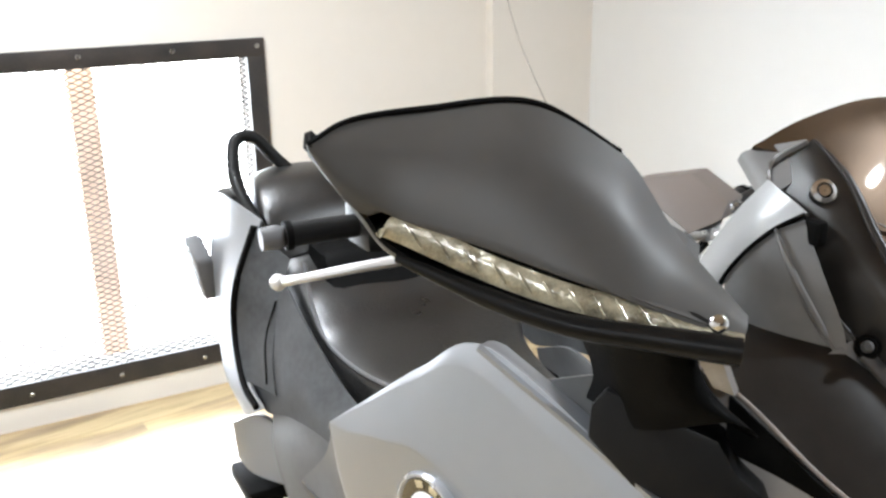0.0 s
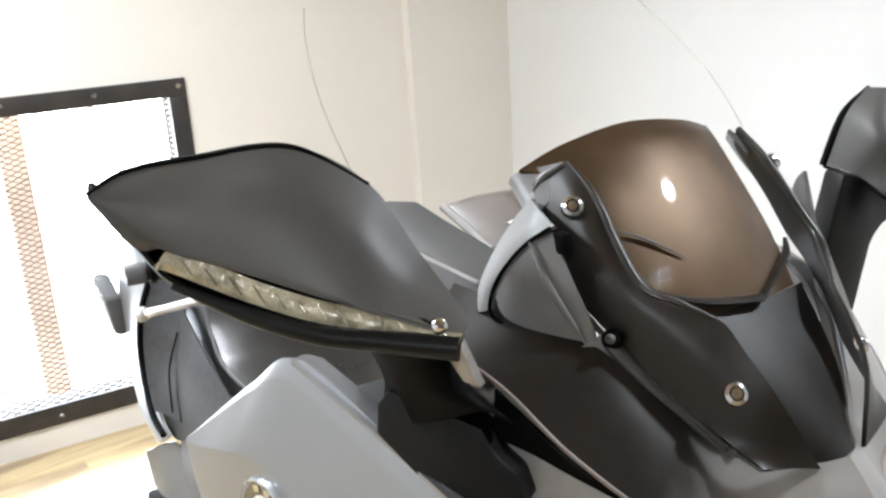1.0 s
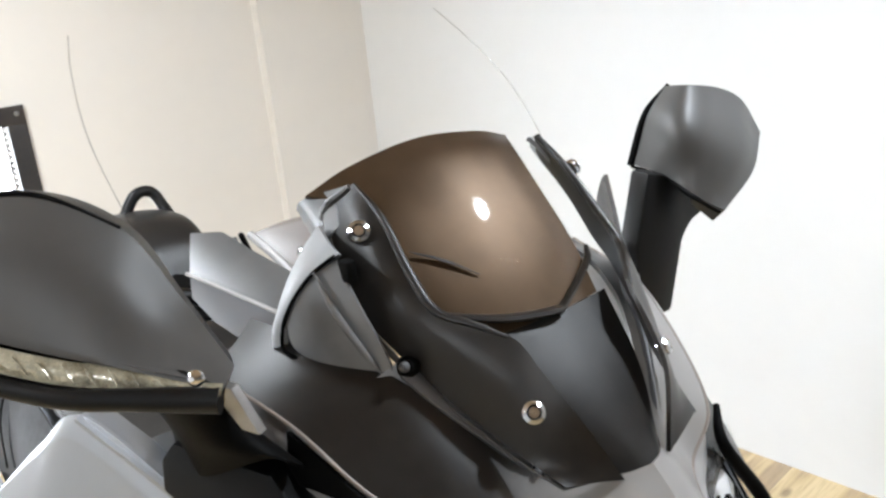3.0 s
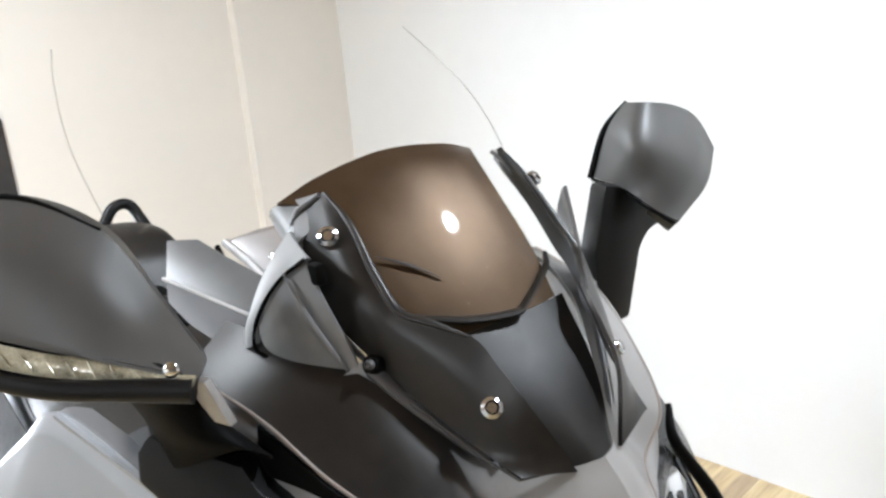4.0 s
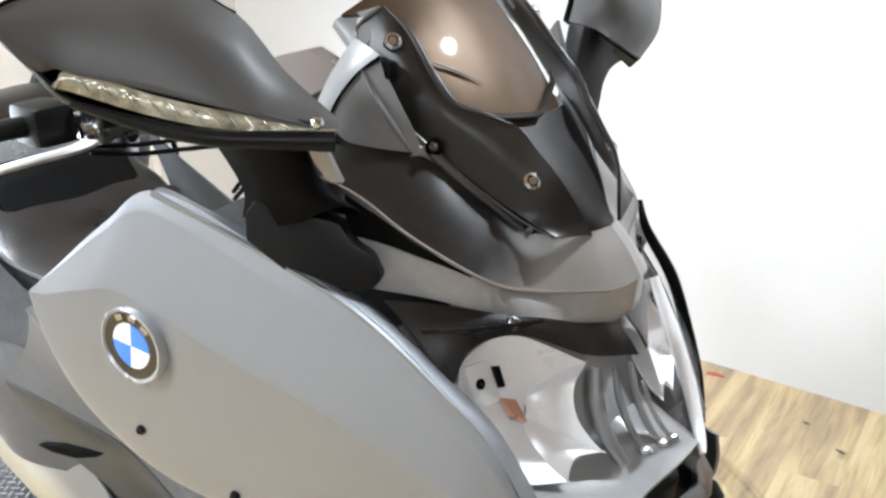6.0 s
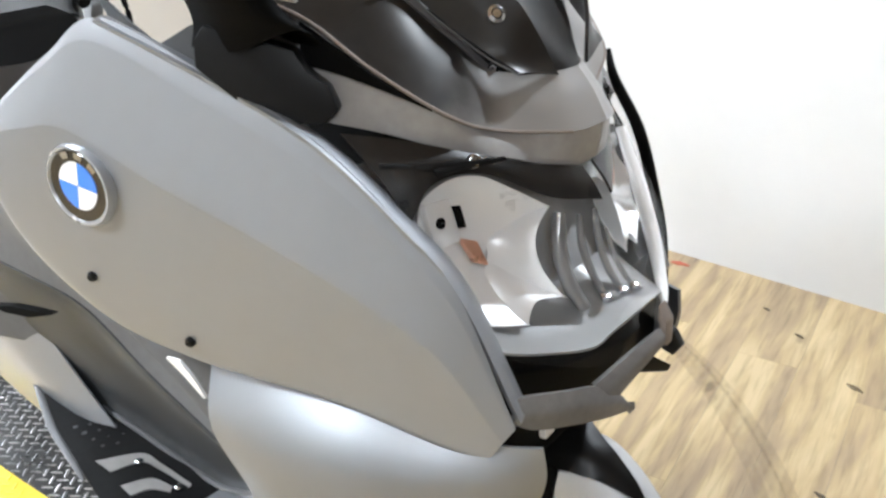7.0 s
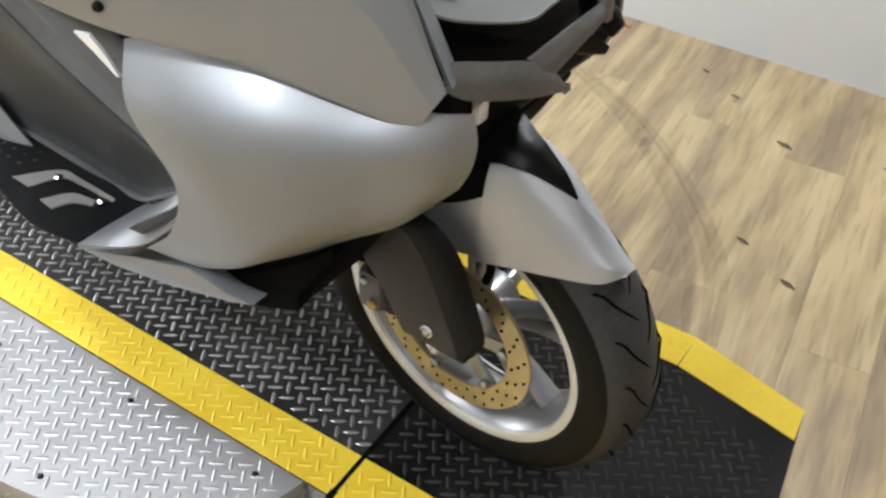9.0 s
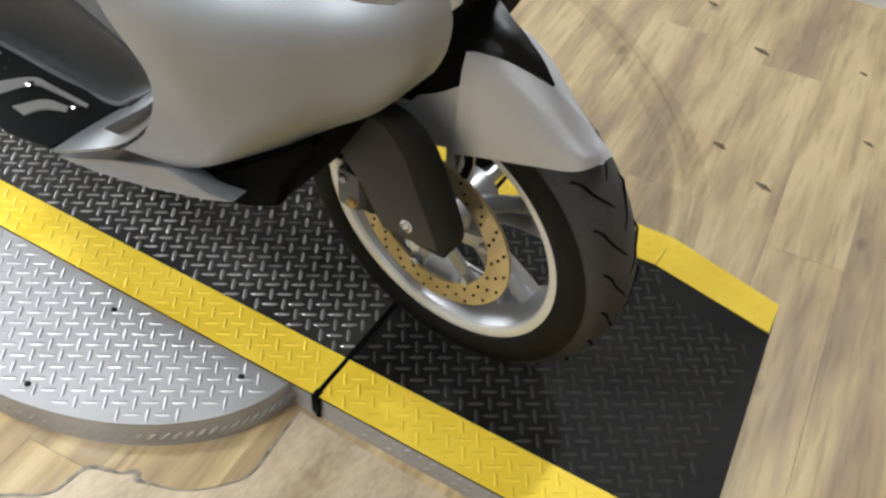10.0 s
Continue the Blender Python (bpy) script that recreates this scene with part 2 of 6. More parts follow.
WX, HI = -2.75, 2.45
WY0, WY1, WZ0, WZ1 = -1.30, 0.235, 0.125, 1.165
box_wall("wall_window_low", (WX - 0.15, -3.2, 0), (WX, 1.7, WZ0), WALL, "cream painted wall below the meshed window")
box_wall("wall_window_high", (WX - 0.15, -3.2, WZ1), (WX, 1.7, HI), WALL, "cream painted wall above the meshed window")
box_wall("wall_window_side", (WX - 0.15, WY1, WZ0), (WX, 1.7, WZ1), WALL, "cream painted wall beside the meshed window")
box_wall("wall_window_far_side", (WX - 0.15, -3.2, WZ0), (WX, WY0, WZ1), WALL, "cream painted wall beside the meshed window")
box_wall("wall_pilaster", (WX, 1.13, 0), (WX + 0.05, 1.66, HI), WALL, "cream painted boxed pilaster in the room corner")
tagged(part("wall_side", prism([(-2.9, 1.575, 0), (4.2, 1.837, 0), (4.2, 1.837, HI), (-2.9, 1.575, HI)], (0, 0.15, 0), 0), WALL_W, smooth=False), "white painted wall beside the lift", "wall", kind="structure")
# unseen walls and ceiling, added and toned for bounce and reflections
box_wall("wall_front", (4.0, -3.2, 0), (4.15, 1.85, HI), mat("unseen_wall_brown", (0.24, 0.22, 0.20), 0.7, 0, 0.2, 1.5, 0.1, 60), "unseen plain brown wall at the far end")
box_wall("wall_back", (-2.9, -3.35, 0), (4.15, -3.2, HI), FAR_WALL, "unseen plain off-white wall opposite the lift")
tagged(part("ceiling", block((-2.9, -3.35, HI), (4.15, 2.0, HI + 0.1), 0), CEIL, smooth=False), "unseen ceiling, made brown for its reflection in the hood", "ceiling", kind="structure")


# ---- the meshed window ----
window = tagged(empty("window_1", "low window opening with black steel frame and expanded mesh", "window", kind="structure"))
for a, b in (((WY0 - 0.03, WZ1 - 0.025), (WY1 + 0.035, WZ1 + 0.035)), ((WY0 - 0.03, WZ0 - 0.035), (WY1 + 0.035, WZ0 + 0.035)), ((WY1 - 0.025, WZ0 + 0.035), (WY1 + 0.035, WZ1 - 0.025)), ((WY0 - 0.03, WZ0 + 0.035), (WY0 + 0.03, WZ1 - 0.025))):
    part("frame_bar", block((WX, a[0], a[1]), (WX + 0.012, b[0], b[1]), 0.002), FRAME_BLACK, window, "black painted flat steel bar")
for a, b in (((WY0, WZ0), (WY1, WZ0 + 0.012)), ((WY0, WZ1 - 0.012), (WY1, WZ1)), ((WY1 - 0.012, WZ0), (WY1, WZ1))):
    part("reveal", block((WX - 0.149, a[0], a[1]), (WX - 0.002, b[0], b[1]), 0.001), mat("scuffed_reveal", (0.16, 0.12, 0.08), 0.7, 0, 0.4, 12, 0.2, 80, dust=(0.05, 0.04, 0.035)), window, "scuffed dark wooden reveal")
for y in (WY1 + 0.01, -0.03, -0.31, -0.59, -0.87):
    for z in (WZ1 + 0.01, WZ0 - 0.005):
        part("screw", screw_head((WX + 0.012, y, z), (1, 0, 0), 0.008), STEEL, window, "steel pan-head screw")
for z in (0.84, 0.49):
    part("screw", screw_head((WX + 0.012, WY1 + 0.01, z), (1, 0, 0), 0.008), STEEL, window, "steel pan-head screw")
# expanded metal: zigzag strands
verts, faces = [], []


def strand(p, q, w=0.0016):
    k = len(verts)
    d = (Vector(q) - Vector(p)).normalized()
    s = Vector((1, 0, 0)).cross(d).normalized() * w
    for o in (p, q):
        for g in ((s, 0.0012), (-s, 0.0012), (-s, -0.0012), (s, -0.0012)):
            verts.append(tuple(Vector(o) + g[0] + Vector((g[1], 0, 0))))
    for i in range(4):
        j = (i + 1) % 4
        faces.append((k + i, k + j, k + 4 + j, k + 4 + i))


MX, PY, PZ = WX - 0.03, 0.042, 0.019
ny, nz = int((WY1 - WY0) / PY), int((WZ1 - WZ0) / PZ)
for i in range(ny):
    for k in range(nz):
        y, z = WY0 + i * PY, WZ0 + k * PZ
        strand((MX, y, z), (MX, y + PY / 2, z + PZ / 2))
        strand((MX, y + PY / 2, z + PZ / 2), (MX, y + PY, z))
        strand((MX, y, z), (MX, y + PY / 2, z - PZ / 2)) if k % 2 == 2 else None
        if k:
            strand((MX, y + PY / 2, z - PZ / 2), (MX, y + PY, z))
            strand((MX, y, z), (MX, y + PY / 2, z - PZ / 2))
tagged(part("mesh", (verts, [], faces), MESH_BLACK, window, "black expanded metal mesh", smooth=False), kind="stuff")
tagged(part("backdrop", block((-4.6, -4.5, -0.4), (-4.55, 3.0, 3.0), 0), SNOW, smooth=False), "blown-out white daylight outside the window", "backdrop", kind="structure")
tagged(part("outside_ground", block((-4.55, -4.5, -0.3), (-2.9, 3.0, -0.25), 0), mat("outside_concrete", (0.6, 0.58, 0.55), 0.9, 0, 0.1, 2), smooth=False), "pale concrete ground outside the window", "ground", kind="structure")
post = tagged(part("timber_post", block((-3.32, -0.30, -0.25), (-3.22, -0.21, 2.9), 0.004), POST_WOOD), "orange-brown timber post standing outside the window", "post")
bin_ = tagged(part("dark_bollard", prism([(-3.4, -1.06, -0.25), (-3.4, -0.86, -0.25), (-3.4, -0.89, 0.42), (-3.4, -0.98, 0.45), (-3.4, -1.06, 0.42)], (0.15, 0, 0), 0.02), BLACK_SATIN), "dark purple-black bollard outside the window", "bollard")

# ---- floor of wood-look planks ----
def plank_material():
    m = bpy.data.materials.new("wood_plank")
    m.use_nodes = True
    nt = m.node_tree
    b = nt.nodes["Principled BSDF"]
    N = nt.nodes.new
    co, info, mp = N("ShaderNodeTexCoord"), N("ShaderNodeObjectInfo"), N("ShaderNodeMapping")
    sc = N("ShaderNodeVectorMath")
    sc.operation = "MULTIPLY_ADD"
    cb = N("ShaderNodeCombineXYZ")
    mu = N("ShaderNodeMath")
    mu.operation = "MULTIPLY"
    mu.inputs[1].default_value = 57.0
    nt.links.new(info.outputs["Random"], mu.inputs[0])
    for k in range(3):
        nt.links.new(mu.outputs[0], cb.inputs[k])
    sc.inputs[1].default_value = (1, 1, 1)
    nt.links.new(co.outputs["Object"], sc.inputs[0])
    nt.links.new(cb.outputs[0], sc.inputs[2])
    nt.links.new(sc.outputs[0], mp.inputs["Vector"])
    mp.inputs["Scale"].default_value = (1.7, 0.14, 1)

    def noise_node(scale, detail, distortion=0.0, src=None):
        n = N("ShaderNodeTexNoise")
        n.inputs["Scale"].default_value, n.inputs["Detail"].default_value, n.inputs["Distortion"].default_value = scale, detail, distortion
        nt.links.new((src or mp).outputs[0], n.inputs["Vector"])
        return n

    def ramp(src, stops):
        r = N("ShaderNodeValToRGB")
        while len(r.color_ramp.elements) < len(stops):
            r.color_ramp.elements.new(0.5)
        for e, (p, c) in zip(r.color_ramp.elements, stops):
            e.position, e.color = p, (*c, 1)
        nt.links.new(src, r.inputs[0])
        return r
    wear = N("ShaderNodeMapping")               # traffic wear runs on across the joints
    wear.inputs["Rotation"].default_value, wear.inputs["Scale"].default_value = (0, 0, radians(-7.5)), (1.0, 0.22, 1)
    nt.links.new(N("ShaderNodeNewGeometry").outputs["Position"], wear.inputs["Vector"])
    cloud, broad, grain, fine = noise_node(12, 8, 0.2, wear), noise_node(9, 7, 0.3), noise_node(50, 6, 0.2), noise_node(160, 4)
    both_n = N("ShaderNodeMix")
    both_n.inputs[0].default_value = 0.60
    nt.links.new(cloud.outputs["Fac"], both_n.inputs[2])
    nt.links.new(broad.outputs["Fac"], both_n.inputs[3])
    base = ramp(both_n.outputs[0], [(0.36, (0.295, 0.210, 0.122)), (0.45, (0.42, 0.307, 0.170)), (0.505, (0.50, 0.372, 0.192)), (0.58, (0.61, 0.475, 0.262))])
    g = ramp(grain.outputs["Fac"], [(0.3, (0.68, 0.66, 0.63)), (0.52, (1, 1, 1))])
    mul = N("ShaderNodeMix")
    mul.data_type, mul.blend_type = "RGBA", "MULTIPLY"
    mul.inputs[0].default_value = 0.8
    nt.links.new(base.outputs[0], mul.inputs[6])
    nt.links.new(g.outputs[0], mul.inputs[7])
    knots = N("ShaderNodeTexVoronoi")
    knots.inputs["Scale"].default_value = 7
    mk = N("ShaderNodeMapping")
    mk.inputs["Scale"].default_value = (1, 0.45, 1)
    nt.links.new(sc.outputs[0], mk.inputs["Vector"])
    nt.links.new(mk.outputs[0], knots.inputs["Vector"])
    kr = ramp(knots.outputs["Distance"], [(0.05, (0.35, 0.32, 0.3)), (0.11, (1, 1, 1))])
    m2 = N("ShaderNodeMix")
    m2.data_type, m2.blend_type = "RGBA", "MULTIPLY"
    m2.inputs[0].default_value = 0.8
    nt.links.new(mul.outputs[2], m2.inputs[6])
    nt.links.new(kr.outputs[0], m2.inputs[7])
    tone = ramp(info.outputs["Random"], [(0.0, (0.96, 0.96, 0.95)), (0.5, (1, 0.99, 0.97)), (1.0, (1.03, 1.03, 1.0))])
    m3 = N("ShaderNodeMix")
    m3.data_type, m3.blend_type = "RGBA", "MULTIPLY"
    m3.inputs[0].default_value = 1.0
    nt.links.new(m2.outputs[2], m3.inputs[6])
    nt.links.new(tone.outputs[0], m3.inputs[7])
    nt.links.new(m3.outputs[2], b.inputs["Base Color"])
    b.inputs["Roughness"].default_value = 0.30
    b.inputs["Coat Weight"].default_value, b.inputs["Coat Roughness"].default_value = 0.9, 0.18
    bp = N("ShaderNodeBump")
    bp.inputs["Strength"].default_value, bp.inputs["Distance"].default_value = 0.25, 0.001
    nt.links.new(fine.outputs["Fac"], bp.inputs["Height"])
    nt.links.new(bp.outputs[0], b.inputs["Normal"])
    return m


WOOD = plank_material()
floor = tagged(part("floor", block((-2.9, -3.3, -0.12), (4.1, 1.95, -0.004), 0), mat("floor_joint", (0.10, 0.075, 0.05), 0.8, spec=0.1), smooth=False), "worn wood-look vinyl plank floor", "floor", kind="structure")
PW, PL = 0.152, 1.22
plank_mesh = part("plank", block((-PW / 2 + 0.0002, -PL / 2 + 0.0002, -0.004), (PW / 2 - 0.0002, PL / 2 - 0.0002, 0), 0.0004, seg=1), WOOD, floor)
plank_mesh.matrix_basis = pose(0, 0, -5)
FT = pose(0.5, 0.0, 0, 0, 0, 7.5)
EDGES = (((WX, 0, 0), (-1, 0, 0)), ((4.0, 0, 0), (1, 0, 0)), ((0, -3.2, 0), (0, -1, 0)), ((-2.9, 1.575, 0), (-0.0369, 1.0, 0)))
first = True
for i in range(-34, 34):
    for j in range(-4, 4):
        m = Matrix.Translation(FT @ Vector((i * PW, j * PL + (i * 0.47 % 1) * PL, 0))) @ pose(0, 0, 0, 0, 0, 7.5)
        corners = [m @ Vector((a * PW / 2, b * PL / 2, 0)) for a in (-1, 1) for b in (-1, 1)]
        over = [[(c - Vector(p)).dot(Vector(n)) for c in corners] for p, n in EDGES]
        if any(min(o) > -0.01 for o in over):
            continue
        if any(max(o) > 0 for o in over):          # a plank cut at the wall
            bm = block((-PW / 2 + 0.0002, -PL / 2 + 0.0002, -0.004), (PW / 2 - 0.0002, PL / 2 - 0.0002, 0), 0)
            for p, n in EDGES:
                bmesh.ops.bisect_plane(bm, geom=bm.verts[:] + bm.edges[:] + bm.faces[:], plane_co=m.inverted() @ Vector(p), plane_no=m.inverted().to_3x3() @ Vector(n), clear_outer=True)
            ob = part("plank", bm, WOOD, floor, smooth=False)
        else:
            ob = plank_mesh if first else new("plank", plank_mesh.data)
            first = False
            ob.parent = floor
        ob.matrix_basis = m

def stain(name, color, cover, label):
    """A worn mark that lets the floor show through in patches."""
    m = bpy.data.materials.new(name)
    m.use_nodes = True
    nt = m.node_tree
    b = nt.nodes["Principled BSDF"]
    b.inputs["Base Color"].default_value, b.inputs["Roughness"].default_value = (*color, 1), 0.6
    n, r = nt.nodes.new("ShaderNodeTexNoise"), nt.nodes.new("ShaderNodeMapRange")
    n.inputs["Scale"].default_value, n.inputs["Detail"].default_value = 38, 6
    r.inputs["From Min"].default_value, r.inputs["From Max"].default_value = 0.25, 0.72
    r.inputs["To Min"].default_value, r.inputs["To Max"].default_value = 0.0, cover
    nt.links.new(n.outputs["Fac"], r.inputs["Value"])
    nt.links.new(r.outputs[0], b.inputs["Alpha"])
    return m


SKID = stain("skid_rubber", (0.16, 0.125, 0.085), 0.10, "")
SCUFF = stain("floor_scuff", (0.15, 0.11, 0.07), 0.8, "")


def flat_band(pts, widths, z, thick=0.0004, n=48):
    p = curve_points([(x, y, 0) for x, y in pts], n)
    w = np.interp(np.linspace(0, 1, n), np.linspace(0, 1, len(widths)), widths)
    bm = bmesh.new()
    ring = []
    for i in range(n):
        d = p[min(i + 1, n - 1)] - p[max(i - 1, 0)]
        d /= np.linalg.norm(d) + 1e-9
        s = np.array((-d[1], d[0], 0)) * w[i]
        ring.append([bm.verts.new(p[i] + s + np.array((0, 0, h))) for h in (z, z + thick)] + [bm.verts.new(p[i] - s + np.array((0, 0, h))) for h in (z + thick, z)])
    for a, c in zip(ring, ring[1:]):
        for k in range(4):
            bm.faces.new((a[k], a[(k + 1) % 4], c[(k + 1) % 4], c[k]))
    bm.faces.new(ring[0])
    bm.faces.new(ring[-1][::-1])
    return bm


for off in (0.0, 0.045, 0.075):
    part("skid_mark", flat_band([(-0.55 + off, 1.28), (-0.30 + off, 1.13), (-0.08 + off, 0.93), (0.08 + off, 0.72), (0.17 + off * 0.8, 0.50)], [0.006, 0.014, 0.016, 0.014, 0.008], 0.0003 + off * 0.004), SKID, floor, "faint dark tyre skid mark")
for x, y, r in ((0.153, 0.839, 0.016), (0.281, 0.762, 0.018), (0.091, 1.272, 0.022), (0.42, 1.05, 0.012), (-0.10, 1.42, 0.014), (0.33, 1.33, 0.011), (0.56, 0.70, 0.010), (-0.22, 1.50, 0.012)):
    part("floor_scuff", flat_band([(x - r, y + r * 0.3), (x, y), (x + r, y - r * 0.4)], [r * 0.15, r * 0.5, r * 0.12], 0.0008, n=14), SCUFF, floor, "small dark knot or scuff in the floor")
tagged(part("red_scrap", flat_band([(-0.560, 1.590), (-0.537, 1.598), (-0.505, 1.600)], [0.006, 0.012, 0.005], 0.001, 0.0012, 12), mat("red_scrap_paper", (0.45, 0.10, 0.05), 0.7)), "small red scrap lying on the floor by the wall", "scrap")
WORN = mat("worn_vinyl", (0.40, 0.285, 0.165), 0.4, 0, 0.35, 5, 0.2, 60, dust=(0.74, 0.63, 0.46), stretch=(1.6, 0.7, 1))
part("worn_patch", prism([(-0.60, -0.80, 0.0002), (-0.42, -0.66, 0.0002), (-0.38, -0.605, 0.0002), (-0.325, -0.560, 0.0002), (-0.316, -0.502, 0.0002), (-0.285, -0.484, 0.0002), (-0.25, -0.462, 0.0002), (-0.221, -0.465, 0.0002), (-0.171, -0.444, 0.0002), (-0.135, -0.409, 0.0002), (-0.111, -0.367, 0.0002), (-0.117, -0.308, 0.0002), (-0.127, -0.235, 0.0002), (-0.06, -0.235, 0.0002), (0.50, -0.21, 0.0002), (0.60, -0.60, 0.0002), (0.20, -1.0, 0.0002), (-0.35, -0.95, 0.0002)], (0, 0, 0.0005), 0), WORN, floor, "worn pale patch of vinyl", smooth=False)
part("torn_edge", flat_band([(-0.60, -0.80), (-0.42, -0.66), (-0.38, -0.605), (-0.325, -0.560), (-0.316, -0.502), (-0.285, -0.484), (-0.268, -0.478), (-0.25, -0.462), (-0.240, -0.470), (-0.221, -0.465), (-0.171, -0.444), (-0.135, -0.409), (-0.111, -0.367), (-0.117, -0.308), (-0.127, -0.235)], [0.002, 0.002, 0.0025, 0.002, 0.0035, 0.003, 0.0015, 0.004, 0.005, 0.002, 0.001, 0.001, 0.002, 0.0025, 0.001], 0.0008, 0.0012, 90), mat("torn_vinyl_edge", (0.14, 0.12, 0.10), 0.8, 0, 0.4, 60, dust=(0.42, 0.38, 0.32)), floor, "torn edge of worn vinyl")

# ---- the lift platform ----
TOP = 0.060
PT = pose(0, 0.100, 0, 0, 0, 3.6)          # the platform's own axes
XB, XF, HW = -1.82, 0.45, 0.322
JX = -0.115


def outline(inset=0.0):
    h = HW - inset
    return [(XB + inset, -h), (XF + 0.04, -h), (XF - 0.005, h - 0.06), (XF - 0.22, h), (XB + inset, h)]


lift = tagged(empty("lift_platform", "low black tread-plate lift platform with yellow edge stripes", "lift platform"))
lift.matrix_basis = PT
part("deck", prism([(x, y, TOP - 0.006) for x, y in ((XB, -HW), (JX, -HW), (JX, HW), (XB, HW))], (0, 0, 0.0045), 0), DECK_LIT, lift, "dusty black painted tread plate, coloured lighter for stronger light", smooth=False)
part("ramp_deck", prism([(x, y, TOP - 0.006) for x, y in [(JX, -HW)] + outline()[1:4] + [(JX, HW)]], (0, 0, 0.0045), 0), DECK_SHADED, lift, "black painted tread plate of the ramp, coloured darker for weaker light", smooth=False)
part("skirt", prism([(x, y, 0.0) for x, y in outline(0.004)], (0, 0, TOP - 0.006), 0.001), PLATE, lift, "bright metal skirt of the platform")


def stripe(name, poly):
    return part(name, prism([(x, y, TOP - 0.0015) for x, y in poly], (0, 0, 0.0018), 0), YELLOW, lift, "worn yellow painted edge stripe", smooth=False)


SW = 0.085
stripe("yellow_stripe", [(XB, -HW), (JX - 0.004, -HW), (JX - 0.004, -HW + SW), (XB, -HW + SW)])
stripe("yellow_stripe", [(JX + 0.004, -HW), (XF + 0.038, -HW), (XF + 0.02, -HW + SW), (JX + 0.004, -HW + SW)])
stripe("yellow_stripe", [(XB, HW - SW), (XF - 0.225, HW - SW), (XF - 0.22, HW), (XB, HW)])
stripe("yellow_stripe", [(XF - 0.223, HW - SW), (XF - 0.002, HW - 0.06 - SW + 0.012), (XF - 0.005, HW - 0.06), (XF - 0.22, HW)])
part("joint_gap", block((JX - 0.004, -HW - 0.0005, 0.004), (JX + 0.004, HW, TOP + 0.0008), 0), GAP, lift, "dark open joint across the deck", smooth=False)
part("hinge_pin", block((JX - 0.006, -HW - 0.006, 0.02), (JX + 0.006, -HW + 0.012, TOP + 0.002), 0.002), BLACK_MATT, lift, "small black hinge pin")


LUG = [(-1, 0, 0), (-0.45, 1, 0), (0.45, 1, 0), (1, 0, 0), (0.45, -1, 0), (-0.45, -1, 0), (-0.5, 0, 1), (0.5, 0, 1)]
LUG_FACES = [(0, 6, 1), (1, 6, 7, 2), (2, 7, 3), (3, 7, 4), (4, 7, 6, 5), (5, 6, 0)]


def treads(thing, name, inside, near, z, material, label, pitch=0.0225, length=0.0150, width=0.0034, height=0.0017, turn=0.56):
    """Raised lugs of tread plate, turned alternately: single ones where near() says so, the rest as one mesh."""
    v, fc, one = [], [], None
    for i in range(-150, 60):
        for j in range(-90, 90):
            ct, st = math.cos(turn), math.sin(turn)
            px, py = pitch * (i * ct - j * st), pitch * (i * st + j * ct)
            if not inside(px, py):
                continue
            a = turn + (0 if (i + j) % 2 else math.pi / 2)
            if near(px, py):
                if one is None:
                    one = part(name, ([(u * length, w * width, h * height) for u, w, h in LUG], [], LUG_FACES), material, thing, label, smooth=False)
                    ob = one
                else:
                    ob = new(name, one.data)
                    ob.parent = thing
                ob.matrix_basis = Matrix.Translation((px, py, z)) @ Matrix.Rotation(a, 4, "Z")
                continue
            ca, sa, k = math.cos(a), math.sin(a), len(v)
            for u, w, h in LUG:
                du, dw = u * length, w * width
                v.append((px + du * ca - dw * sa, py + du * sa + dw * ca, z + h * height))
            fc += [tuple(k + q for q in g) for g in LUG_FACES]
    tagged(part(name + "_rest", (v, [], fc), material, thing, label, smooth=False), kind="stuff")


def on_deck(x, y):
    return XB < x < XF - 0.02 and abs(y) < HW - SW - 0.008 and abs(x - JX) > 0.012 and not (x > XF - 0.2 and y > HW - SW - 0.06 - 0.25 * (x - XF + 0.2))


def on_stripe(x, y):
    return XB < x < XF and HW - SW + 0.01 < abs(y) < HW - 0.008 and abs(x - JX) > 0.012 and not (y > 0 and x > XF - 0.23)


# rear lugs are coloured as lit and worn, ramp lugs as shaded
treads(lift, "tread_lug", lambda x, y: x < JX and on_deck(x, y), lambda x, y: -0.55 < x and y < 0.0, TOP - 0.0016, TREAD, "raised worn lug of the tread plate, coloured lighter for stronger light")
treads(lift, "ramp_lug", lambda x, y: x > JX and on_deck(x, y), lambda x, y: -0.05 < x < 0.42 and -0.24 < y < 0.03, TOP - 0.0016, TREAD_SHADED, "raised black painted lug of the ramp plate, coloured darker for weaker light")
treads(lift, "stripe_lug", on_stripe, lambda x, y: -0.75 < x < 0.42 and y < 0, TOP + 0.0002, YELLOW, "raised yellow painted lug")

# ---- the bright round plate beside the lift ----
plate = tagged(empty("round_tread_plate", "bright aluminium half-round tread plate step beside the lift", "step plate"))
plate.matrix_basis = PT
CX, CY, CR = -0.62, -0.30, 0.455
arc = [(CX + CR * math.cos(t), CY + 0.62 * CR * math.sin(t)) for t in np.linspace(-0.02, -math.pi + 0.02, 48)]
arc = [(x, min(y, -HW - 0.002)) for x, y in arc]
part("plate_top", prism([(x, y, TOP - 0.007) for x, y in arc], (0, 0, 0.004), 0), PLATE, plate, "bright aluminium tread plate", smooth=False)
part("plate_rim", prism([(x * 0.998 + CX * 0.002, y, 0.0) for x, y in arc], (0, 0, TOP - 0.007), 0), PLATE, plate, "bent tread-plate rim", smooth=False)


def on_plate(x, y):
    return y < -HW - 0.012 and ((x - CX) / (CR - 0.014)) ** 2 + ((y - CY) / (0.62 * CR - 0.014)) ** 2 < 1


